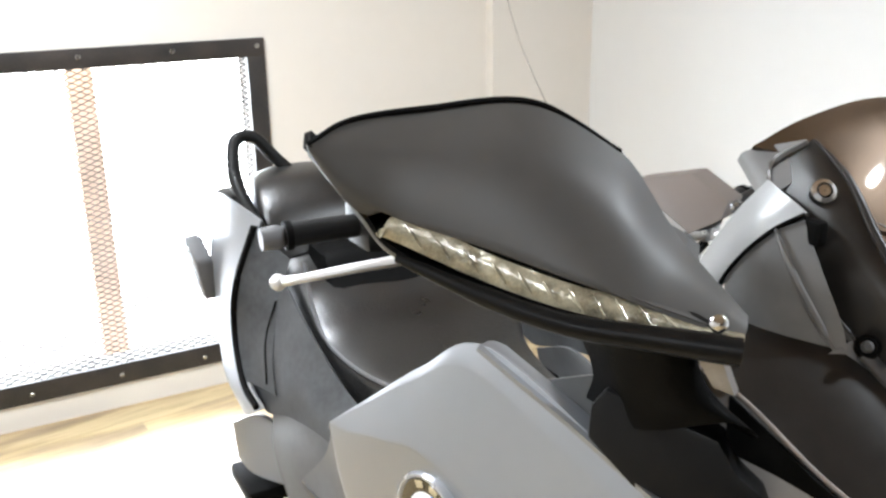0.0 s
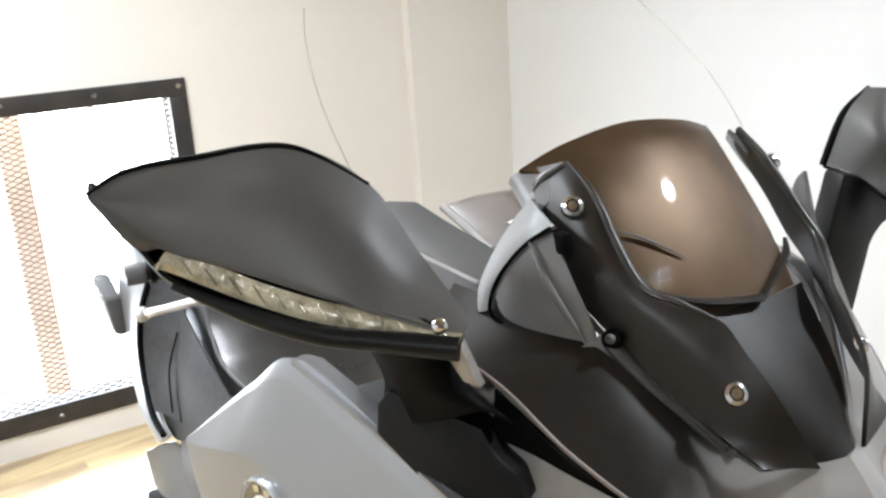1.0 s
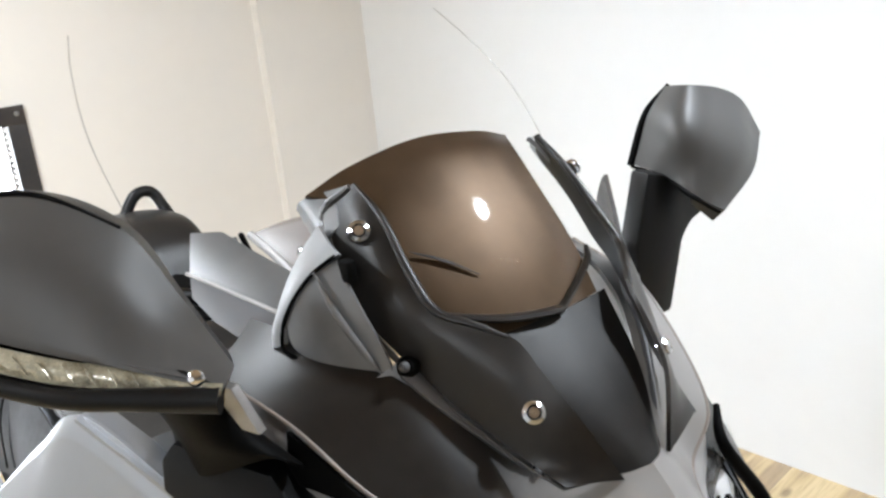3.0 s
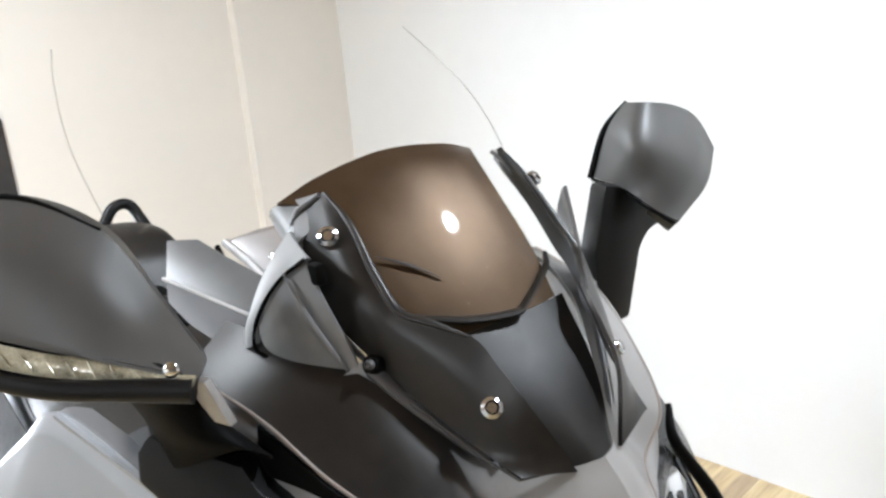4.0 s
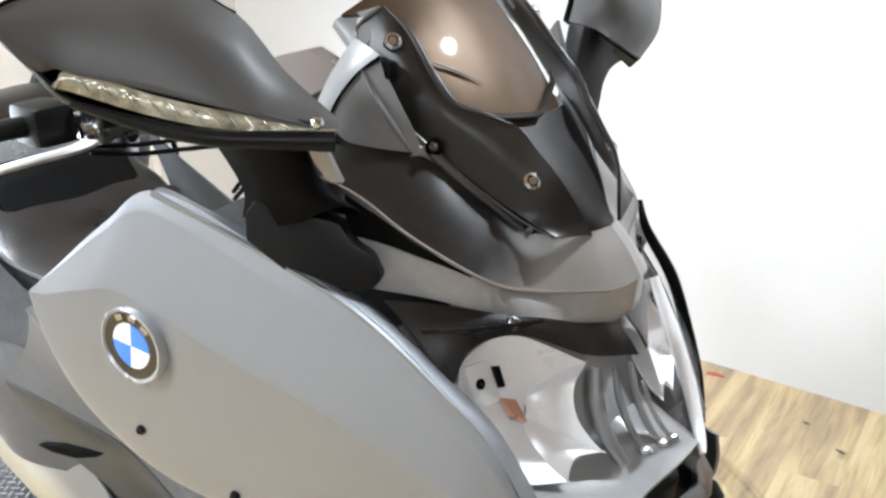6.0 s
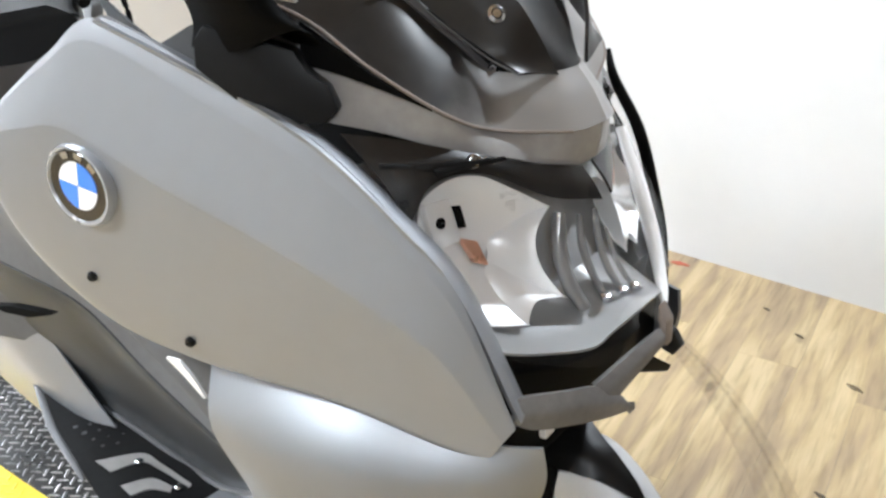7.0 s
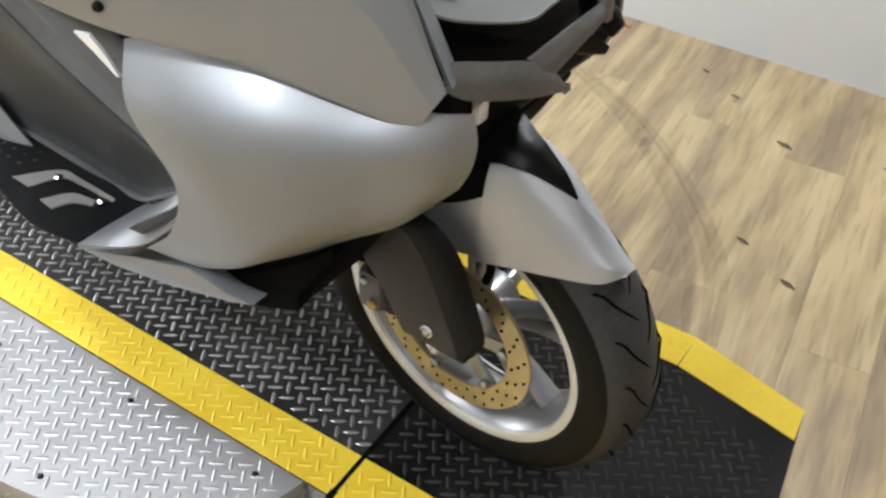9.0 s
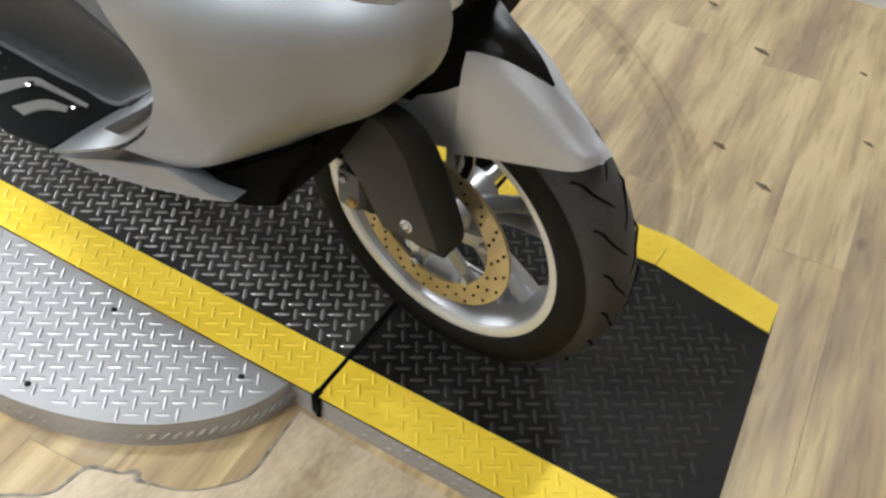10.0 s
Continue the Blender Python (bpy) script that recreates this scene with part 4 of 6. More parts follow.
edge = [((-0.045, 0.5570), (-0.025, 0.580)), ((-0.027, 0.5535), (0.010, 0.570)), ((0.001, 0.5245), (0.040, 0.540)), ((0.025, 0.4685), (0.066, 0.485)), ((0.050, 0.4115), (0.086, 0.428)), ((0.058, 0.3905), (0.072, 0.390))]
part("cover_flank", sheet([[(a, -0.1415, b), ((a + c) / 2 + 0.003, -0.139, (b + d) / 2 + 0.002), (c, -0.126, d)] for (a, b), (c, d) in edge], 30, 6, 0.004, (-0.02, -0.10, 0.45)), BLACK_SATIN, cov, "black bevelled flank of the cover")
part("cover_bolt", screw_head((0.010, -0.1425, 0.412), (0.05, -1, 0.1), 0.010), CHROME, cov, "bright bolt in the fork cover")
part("axle_clamp", block((0.005, -0.125, 0.362), (0.058, -0.090, 0.392), 0.006), BLACK_SATIN, fork, "black axle clamp")
cal = part("brake_calliper", block((-0.135, -0.10, 0.345), (-0.075, -0.05, 0.44), 0.012), BLACK_SATIN, scooter, "black brake calliper")
part("calliper_half", block((-0.128, -0.118, 0.36), (-0.088, -0.098, 0.425), 0.009), GREY_PLASTIC, cal, "grey calliper half")
part("calliper_bolt", screw_head((-0.10, -0.119, 0.375), (0, -1, 0), 0.008), mat("brass_bolt", (0.55, 0.36, 0.12), 0.3, 0.9), cal, "brass calliper bolt")
part("calliper_bolt", screw_head((-0.115, -0.119, 0.412), (0, -1, 0), 0.007), STEEL, cal, "steel calliper bolt")
part("calliper_bracket", prism([(-0.075, -0.105, 0.40), (-0.12, -0.105, 0.46), (-0.15, -0.105, 0.52), (-0.13, -0.105, 0.525), (-0.095, -0.105, 0.47), (-0.06, -0.105, 0.42)], (0, 0.02, 0), 0.003), BLACK_SATIN, cal, "black calliper bracket")
part("brake_hose", tube([(-0.12, -0.112, 0.44), (-0.15, -0.118, 0.49), (-0.145, -0.12, 0.545), (-0.12, -0.11, 0.60)], 0.0055, 24, 8), BLACK_MATT, cal, "black brake hose")
part("hose_union", tube([(-0.135, -0.118, 0.505), (-0.138, -0.118, 0.53)], 0.008, 6, 10), STEEL, cal, "steel hose union")
part("brake_hose", tube([(0.01, -0.07, 0.56), (0.05, -0.07, 0.50), (0.045, -0.07, 0.46)], 0.006, 16, 8), BLACK_MATT, cal, "black brake hose")

# mudguard
fend = [
    [(-0.092, -0.088, 0.50), (-0.07, -0.090, 0.522), (-0.03, -0.090, 0.552), (0.0, -0.085, 0.585), (0.012, -0.06, 0.635), (0.012, -0.02, 0.660)],
    [(-0.02, -0.089, 0.503), (0.02, -0.090, 0.57), (0.045, -0.082, 0.648), (0.056, -0.05, 0.660), (0.058, -0.02, 0.665), (0.052, 0.015, 0.645)],
    [(0.07, -0.086, 0.522), (0.085, -0.083, 0.58), (0.095, -0.068, 0.632), (0.10, -0.042, 0.648), (0.103, -0.02, 0.648), (0.10, 0.012, 0.625)],
    [(0.135, -0.080, 0.535), (0.142, -0.074, 0.572), (0.147, -0.058, 0.598), (0.15, -0.038, 0.605), (0.152, -0.02, 0.602), (0.148, 0.005, 0.585)],
    [(0.19, -0.064, 0.541), (0.193, -0.057, 0.560), (0.195, -0.045, 0.568), (0.197, -0.032, 0.568), (0.197, -0.02, 0.564), (0.193, -0.004, 0.55)],
    [(0.214, -0.042, 0.552), (0.215, -0.037, 0.554), (0.216, -0.032, 0.554), (0.216, -0.027, 0.553), (0.216, -0.022, 0.551), (0.214, -0.015, 0.545)],
]
MUDGUARD = mat("mudguard_silver", (0.54, 0.556, 0.58), 0.5, 0.7, 0.05, 3, coat=0.1)
ARCH_BLACK = mat("arch_gloss_black", (0.004, 0.0037, 0.0034), 0.34, 0, 0.1, 5, spec=0.2)
fender = part("front_mudguard", sheet(fend, 48, 40, 0.003, (0, 0, 0.345)), MUDGUARD, scooter, "satin silver front mudguard")
shell = [
    [(0.0400, -0.0935, 0.512), (0.0430, -0.0945, 0.560), (0.0445, -0.0930, 0.610), (0.0450, -0.0875, 0.640), (0.0450, -0.0825, 0.654)],
    [(0.0690, -0.0920, 0.521), (0.0705, -0.0915, 0.575), (0.0715, -0.0860, 0.622), (0.0710, -0.0800, 0.643), (0.0700, -0.0755, 0.653)],
    [(0.0960, -0.0890, 0.527), (0.0975, -0.0870, 0.580), (0.0980, -0.0785, 0.622), (0.0955, -0.0720, 0.639), (0.0930, -0.0665, 0.6495)],
    [(0.1390, -0.0835, 0.536), (0.1440, -0.0785, 0.572), (0.1490, -0.0660, 0.597), (0.1480, -0.0540, 0.611), (0.1440, -0.0450, 0.6215)],
] + [[(x + 0.003, y - 0.0035, z + 0.002) for x, y, z in r[:5]] for r in fend[4:]]
part("mudguard_front", sheet(shell, 44, 30, 0.003, (0, 0, 0.345)), MUDGUARD, fender, "satin silver front shell of the mudguard with a pointed corner")
arch = [[(-0.030, -0.092, 0.605), (-0.022, -0.078, 0.650), (-0.005, -0.045, 0.690), (0.010, -0.015, 0.700)], [(0.010, -0.090, 0.640), (0.018, -0.076, 0.667), (0.032, -0.046, 0.689), (0.042, -0.020, 0.693)], [(0.046, -0.0825, 0.656), (0.052, -0.0685, 0.672), (0.062, -0.047, 0.680), (0.072, -0.028, 0.678)], [(0.068, -0.0765, 0.6555), (0.073, -0.0625, 0.6675), (0.079, -0.047, 0.672), (0.084, -0.030, 0.672)], [(0.092, -0.0660, 0.6515), (0.093, -0.055, 0.658), (0.094, -0.045, 0.663), (0.095, -0.032, 0.665)], [(0.117, -0.0565, 0.641), (0.118, -0.050, 0.645), (0.119, -0.044, 0.647), (0.120, -0.037, 0.648)], [(0.1400, -0.0455, 0.6265), (0.1402, -0.0445, 0.627), (0.1404, -0.0435, 0.627), (0.1406, -0.0425, 0.627)]]
part("mudguard_inset", sheet(arch, 30, 12, 0.003, (0, 0, 0.3)), ARCH_BLACK, fender, "glossy black inset above the mudguard")
# a black sheet laid on the mudguard paints the shade behind its corner
hollow = [[(-0.060, -0.0940, 0.555), (-0.055, -0.0950, 0.59), (-0.050, -0.085, 0.640)], [(-0.030, -0.0940, 0.570), (-0.030, -0.0950, 0.605), (-0.022, -0.080, 0.650)], [(0.0, -0.0940, 0.583), (0.0, -0.0945, 0.618), (0.006, -0.085, 0.658)], [(0.022, -0.0937, 0.596), (0.022, -0.0925, 0.625), (0.024, -0.084, 0.659)], [(0.0425, -0.0925, 0.611), (0.0425, -0.0895, 0.634), (0.0435, -0.084, 0.653)]]
part("mudguard_shade", sheet(hollow, 24, 8, 0.002, (0, 0, 0.4)), BLACK_MATT, fender, "black sheet painting the shade behind the mudguard's pointed corner")
part("nose_bracket", block((0.022, -0.112, 0.716), (0.042, -0.092, 0.744), 0.003), WHITE, scooter, "small white bracket above the wheel")

# ---- mirrors ----
POD_SHEEN = mat("bracket_grey", (0.30, 0.29, 0.28), 0.4, 0.3, 0.15, 30)
up_edge = [(-0.264, -0.490, 1.357), (-0.27, -0.460, 1.367), (-0.26, -0.415, 1.371), (-0.235, -0.353, 1.373), (-0.205, -0.306, 1.342), (-0.17, -0.287, 1.293), (-0.113, -0.283, 1.259)]
lo_edge = [(-0.264, -0.489, 1.352), (-0.250, -0.466, 1.316), (-0.238, -0.448, 1.290), (-0.2, -0.408, 1.269), (-0.165, -0.375, 1.257), (-0.138, -0.342, 1.252), (-0.103, -0.300, 1.247)]
front, rear, lampband = [], [], []
for k, (u, w) in enumerate(zip(up_edge, lo_edge)):
    u, w = Vector(u), Vector(w)
    d = (u - w).length
    bulge = Vector((0.85, -0.35, 0.25)) * 0.16 * d
    a = u.lerp(w, 0.35) + bulge
    b = u.lerp(w, 0.75) + bulge * 0.8
    if k < 2:
        c = w
    elif k < 6:
        strip = 0.026
        c = w + (u - w).normalized() * strip + bulge * 0.35
    else:
        c = w + (u - w) * 0.12
    front.append([u, a, b, c])
    low_w = w + (u - w).normalized() * 0.0085 + Vector((0.004, -0.003, 0))
    lampband.append([c + Vector((0.004, -0.003, -0.001)), (c + low_w) / 2 + Vector((0.004, -0.003, 0)), low_w])
    deep = (0.2, 0.5, 0.7, 0.85, 0.95, 1.0, 1.05)[k]
    back = Vector((-0.062, 0.022, 0.0)) * deep
    rise = 0.0
    rear.append([w, w + Vector((-0.01, 0.003, -0.004)), w + back + Vector((0, 0, 0.010)), u + back + Vector((0, 0, rise - 0.022 * min(1, deep))), u + back * 0.5 + Vector((0, 0, rise * 0.6 - 0.004)), u])


first_low = Vector(lo_edge[1]).lerp(Vector(lo_edge[2]), 0.6)
strip_start = [first_low + Vector((0.004, -0.003, 0.003)), first_low + Vector((0.005, -0.003, 0.001)), first_low]


def vec_rows(rows, flip=False):
    return [[(p[0], -p[1] if flip else p[1], p[2]) for p in r] for r in rows]


def mirror_unit(flip):
    f = -1 if flip else 1
    hid = (-0.26, -0.38 * f, 1.31)
    house = part("mirror", sheet(vec_rows(front, flip), 40, 18, 0.003, hid), MIRROR_GREY, scooter, "dark grey rear-view mirror with a slim indicator strip")
    part("mirror_back", sheet(vec_rows(rear, flip), 40, 16, 0.003, (-0.2, -0.38 * f, 1.32)), BLACK_SATIN, house, "black mirror rim")
    part("rim_edge", tube([(p[0], p[1] * f, p[2]) for p in up_edge[:5]], [0.0014, 0.002, 0.0024, 0.0022, 0.0014], 40, 8), BLACK_MATT, house, "thin black rim edge")
    part("lower_lip", tube([(p[0] + 0.003, (p[1] - 0.001) * f, p[2] - 0.001) for p in lo_edge[2:]], [0.003, 0.0065, 0.007, 0.0075, 0.009], 40, 10), BLACK_SATIN, house, "black lip under the indicator")
    part("upper_lip", tube([(r[3][0] + 0.002, r[3][1] * f, r[3][2] + 0.001) for r in front[2:]], [0.001, 0.002, 0.002, 0.002, 0.003], 40, 8), BLACK_SATIN, house, "thin black edge above the indicator")
    if not flip:
        part("indicator", sheet(vec_rows([strip_start] + lampband[2:], flip), 40, 8, 0.004, hid), AMBER_CLEAR, house, "yellowish clear indicator lens")
        for i in range(13):
            s = i / 12
            mids, tops, lows = ([(r[c][0], r[c][1] * f, r[c][2]) for r in vec_rows(lampband[2:])] for c in (1, 0, 2))
            q, hi_, lo_ = (Vector(curve_points(m, 27)[1 + 2 * i].tolist()) for m in (mids, tops, lows))
            d = (hi_ - lo_) * 0.42
            side = Vector((0.004, 0.005 * f, 0))
            part("indicator_rib", tube([q + d - side, q, q - d + side], [0.0006, 0.0013, 0.0006], 10, 6), AMBER_CLEAR, house)
        part("indicator_end", lathe([(0.0005, 0.003), (0.004, 0.002), (0.0055, 0), (0.0005, -0.004)], aim((-0.108, -0.311 * f, 1.262), (0.8, -0.5 * f, 0.2)), 16, False), CHROME, house, "bright reflector at the indicator's end")
    st = [
        [(-0.262, -0.335, 1.268), (-0.205, -0.345, 1.262), (-0.152, -0.330, 1.254), (-0.158, -0.300, 1.262), (-0.25, -0.30, 1.275), (-0.262, -0.335, 1.268)],
        [(-0.246, -0.308, 1.212), (-0.200, -0.312, 1.216), (-0.163, -0.299, 1.220), (-0.168, -0.274, 1.222), (-0.24, -0.28, 1.212), (-0.246, -0.308, 1.212)],
        [(-0.248, -0.288, 1.170), (-0.200, -0.295, 1.175), (-0.160, -0.284, 1.184), (-0.164, -0.258, 1.186), (-0.24, -0.25, 1.17), (-0.248, -0.288, 1.170)],
        [(-0.262, -0.282, 1.140), (-0.195, -0.289, 1.147), (-0.144, -0.258, 1.168), (-0.147, -0.23, 1.15), (-0.25, -0.23, 1.14), (-0.262, -0.282, 1.140)],
    ]
    part("stalk", sheet(st, 18, 24, 0.002, (-0.2, -0.28, 1.2)), BLACK_MATT, house, "black mirror stalk")
    ft = [(-0.219, -0.299, 1.170), (-0.225, -0.307, 1.157), (-0.223, -0.311, 1.133), (-0.193, -0.295, 1.106), (-0.162, -0.277, 1.083), (-0.126, -0.249, 1.083), (-0.117, -0.238, 1.096), (-0.127, -0.240, 1.117), (-0.141, -0.249, 1.128), (-0.154, -0.254, 1.148)]
    part("mirror_foot", prism([(x, y * f, z) for x, y, z in ft], (-0.030, 0.0385 * f, -0.010), 0.004), BLACK_SATIN, house, "black angular mirror foot on the cowl")
    part("stalk_bracket", prism([(-0.157, -0.284, 1.232), (-0.143, -0.276, 1.230), (-0.133, -0.266, 1.194), (-0.146, -0.272, 1.196), (-0.154, -0.278, 1.212)], (-0.004, 0.008, 0), 0.001), POD_SHEEN, house, "grey bracket beside the stalk")
    return house


mirror_r = mirror_unit(False)
rows = [
    [(-0.228, 0.302, 1.340), (-0.238, 0.281, 1.312), (-0.240, 0.259, 1.261)],
    [(-0.200, 0.307, 1.341), (-0.185, 0.266, 1.301), (-0.200, 0.260, 1.254)],
    [(-0.195, 0.352, 1.331), (-0.165, 0.300, 1.284), (-0.165, 0.262, 1.238)],
    [(-0.190, 0.388, 1.312), (-0.158, 0.338, 1.266), (-0.152, 0.276, 1.224)],
    [(-0.182, 0.412, 1.272), (-0.160, 0.364, 1.240), (-0.144, 0.289, 1.216)],
]
mirror_l = part("mirror", sheet(rows, 36, 24, 0.022, (-0.4, 0.5, 1.30)), MIRROR_GREY, scooter, "dark grey rear-view mirror seen from its inner end")
part("rim_edge", tube([(-0.226, 0.306, 1.341), (-0.238, 0.281, 1.312), (-0.242, 0.258, 1.260)], [0.002, 0.004, 0.004], 24, 8), BLACK_MATT, mirror_l, "thin black rim edge")
part("lower_lip", tube([(-0.240, 0.258, 1.259), (-0.200, 0.259, 1.252), (-0.167, 0.260, 1.236), (-0.147, 0.284, 1.214)], 0.002, 24, 8), BLACK_MATT, mirror_l, "black lip under the mirror")
part("stalk", prism([(-0.225, 0.238, 1.263), (-0.225, 0.291, 1.248), (-0.225, 0.352, 1.200), (-0.225, 0.330, 1.199), (-0.225, 0.311, 1.194), (-0.225, 0.300, 1.185), (-0.225, 0.293, 1.176), (-0.225, 0.270, 1.100), (-0.225, 0.215, 1.100), (-0.225, 0.215, 1.190)], (0.03, -0.008, 0), 0.006), BLACK_SATIN, mirror_l, "black mirror stalk")

# ---- hood, wings and screen ----
hood, nose = [], []
for y in (-0.135, -0.09, -0.02, 0.05, 0.090):
    b = -0.8 * y * y
    hood.append([(-0.117 + b, y * 0.74, 1.199), (-0.150 + b, y * 0.80, 1.242), (-0.190 + b, y * 0.80, 1.289), (-0.225 + b * 0.8, y * 0.86, 1.326 - 0.9 * y * y), (-0.250 - 0.4 * y * y, y, 1.344 - 1.8 * (y + 0.012) ** 2)])
    nose.append([(-0.014 + b * 2, y * 0.3, 1.096), (-0.062 + b, y * 0.62, 1.147), (-0.117 + b, y * 0.85, 1.199)])
hood_ob = part("instrument_hood", sheet(hood, 40, 40, 0.004), BRONZE, scooter, "dark bronze-tinted glossy instrument hood")
part("hood_nose", sheet(nose, 30, 20, 0.004), NOSE_DARK, hood_ob, "smoked dark nose below the hood")
# raised V-shaped fold across the hood
part("hood_fold", tube([(-0.142, -0.100, 1.230), (-0.134, -0.079, 1.220), (-0.121, -0.043, 1.210), (-0.113, 0.002, 1.204), (-0.116, 0.020, 1.206), (-0.134, 0.066, 1.224), (-0.146, 0.080, 1.235)], [0.001, 0.004, 0.006, 0.006, 0.004, 0.004, 0.002], 60, 8, 0.6), WING_BLACK, hood_ob, "dark folded edge across the hood")
part("hood_crease", tube([(-0.178, -0.092, 1.270), (-0.165, -0.067, 1.258), (-0.150, -0.043, 1.242)], [0.0006, 0.0022, 0.0006], 24, 6, 0.6), WING_BLACK, hood_ob, "fine dark crease in the hood")
for f in (-1, 1):
    rows = [
        [(-0.226, 0.106 * f, 1.325), (-0.232, 0.114 * f, 1.316), (-0.243, 0.126 * f, 1.302)],
        [(-0.192, 0.104 * f, 1.301), (-0.198, 0.122 * f, 1.288), (-0.215, 0.136 * f, 1.262)],
        [(-0.160, 0.107 * f, 1.264), (-0.165, 0.126 * f, 1.250), (-0.185, 0.136 * f, 1.224)],
        [(-0.131, 0.108 * f, 1.236), (-0.136, 0.122 * f, 1.222), (-0.160, 0.131 * f, 1.203)],
        [(-0.088, 0.071 * f, 1.213), (-0.094, 0.098 * f, 1.192), (-0.120, 0.117 * f, 1.170)],
        [(-0.062, 0.063 * f, 1.186), (-0.070, 0.086 * f, 1.163), (-0.0925, 0.103 * f, 1.146)],
        [(-0.036, 0.053 * f, 1.152), (-0.046, 0.073 * f, 1.137), (-0.062, 0.091 * f, 1.126)],
        [(-0.017, 0.028 * f, 1.096), (-0.022, 0.052 * f, 1.103), (-0.030, 0.079 * f, 1.108)],
    ]
    wing = part("screen_wing", sheet(rows, 36, 12, 0.004, (-0.3, 0, 1.1)), WING_BLACK, scooter, "satin black screen bracket with bright screws")
    part("wing_edge", tube([(-0.228, 0.109 * f, 1.322), (-0.244, 0.128 * f, 1.300), (-0.216, 0.138 * f, 1.259), (-0.186, 0.138 * f, 1.221), (-0.161, 0.133 * f, 1.200), (-0.121, 0.119 * f, 1.167), (-0.063, 0.093 * f, 1.123), (-0.031, 0.080 * f, 1.106)], [0.003, 0.0045, 0.0045, 0.004, 0.003, 0.0015, 0.0012, 0.001], 40, 8), mat("bracket_edge_grey", (0.055, 0.052, 0.049), 0.35, 0, 0.1), wing, "grey outer edge of the bracket")
    part("wing_ridge", tube([(-0.224, 0.106 * f, 1.324), (-0.192, 0.105 * f, 1.300), (-0.160, 0.108 * f, 1.263), (-0.132, 0.107 * f, 1.235), (-0.110, 0.090 * f, 1.224), (-0.089, 0.072 * f, 1.212)], [0.001, 0.003, 0.004, 0.0045, 0.004, 0.002], 40, 10, 0.8), WING_BLACK, wing, "rounded satin fold along the bracket")
    part("screen_bar", tube([(-0.143, 0.133 * f, 1.190), (-0.118, 0.114 * f, 1.158), (-0.092, 0.090 * f, 1.126), (-0.070, 0.069 * f, 1.098)], [0.010, 0.0085, 0.0075, 0.007], 24, 10, 0.55), GREY_PLASTIC, wing, "dark grey bar carrying the screen")
    rows = [[Vector((x, y * f, z)) + Vector((-0.010, 0.026 * f, -0.014)) * g * k for k in (0, 0.5, 1)] for (x, y, z), g in (((-0.150, 0.136, 1.196), 1.0), ((-0.118, 0.114, 1.157), 0.95), ((-0.092, 0.090, 1.125), 0.7), ((-0.070, 0.069, 1.097), 0.2))]
    part("bracket_flange", sheet(rows, 20, 6, 0.002, (-0.3, 0, 1.0)), POD_GREY, wing, "grey flange under the screen bracket")
    for p, r in (((-0.200, 0.123 * f, 1.291), 0.0095), ((-0.062, 0.077 * f, 1.158), 0.0095)):
        part("screw", screw_head(Vector(p) + Vector((0.72, 0.45 * f, 0.53)) * 0.002, (0.72, 0.45 * f, 0.53), r if f < 0 else 0.008), CHROME, wing, "bright button-head screw")
    for p, s in (((-0.139, 0.134 * f, 1.195), 0.72), ((-0.068, 0.070 * f, 1.102), 0.6)):
        if f > 0:
            continue
        part("grommet", lathe([(0.0005, 0.006), (0.009 * s, 0.005), (0.0125 * s, 0), (0.011 * s, -0.012), (0.0005, -0.012)], aim(p, (0.5, 0.75 * f, 0.4)), 20, False), BLACK_MATT, wing, "black rubber grommet")
        part("screw", screw_head(Vector(p) + Vector((0.5, 0.75 * f, 0.4)) * 0.006, (0.5, 0.75 * f, 0.4), 0.006 * s), GREY_PLASTIC, wing, "small steel screw")
glass_rows = []
for y, zt in ((-0.30, 1.47), (-0.2, 1.55), (0, 1.60), (0.2, 1.55), (0.30, 1.47)):
    b = -1.1 * y * y
    q = y / 0.30
    glass_rows.append([(-0.002, 0.030 * q, 1.110), (-0.099, 0.105 * q, 1.213), (-0.222 + b * 0.16, 0.14 * q, 1.33), (-0.33 + b, 0.90 * y, 1.42), (-0.445 + b, y, zt)])
screen = part("windscreen", sheet(glass_rows, 36, 36, 0.003), CLEAR, scooter, "clear acrylic windscreen")
screen.visible_shadow = False
EDGE = glass("acrylic_edge", (0.86, 0.855, 0.85), 0.3, 0.03, 0.12)
for pts in ([(-0.455, -0.237, 1.462), (-0.438, -0.246, 1.436), (-0.402, -0.257, 1.400), (-0.365, -0.263, 1.366), (-0.318, -0.262, 1.315)], [(-0.381, 0.118, 1.446), (-0.345, 0.131, 1.413), (-0.302, 0.135, 1.378), (-0.262, 0.125, 1.350), (-0.224, 0.108, 1.326)]):
    edge_ob = part("screen_edge", tube(pts, 0.0007, 40, 8), EDGE, screen, "thin polished edge of the windscreen")
    edge_ob.visible_shadow = False

# pods beside the hood
rows = [
    [(-0.185, -0.157, 1.279), (-0.168, -0.150, 1.240), (-0.153, -0.142, 1.203), (-0.148, -0.140, 1.178)],
    [(-0.202, -0.170, 1.267), (-0.190, -0.170, 1.232), (-0.175, -0.162, 1.198), (-0.163, -0.152, 1.176)],
    [(-0.216, -0.179, 1.248), (-0.206, -0.180, 1.222), (-0.196, -0.176, 1.200), (-0.182, -0.164, 1.182)],
    [(-0.226, -0.186, 1.226), (-0.222, -0.187, 1.212), (-0.215, -0.184, 1.203), (-0.205, -0.176, 1.196)],
]
pod_r, pod_l = both("hood_side", rows, POD_GREY, "mid-grey plastic side of the instrument pod", nu=26, nv=16)
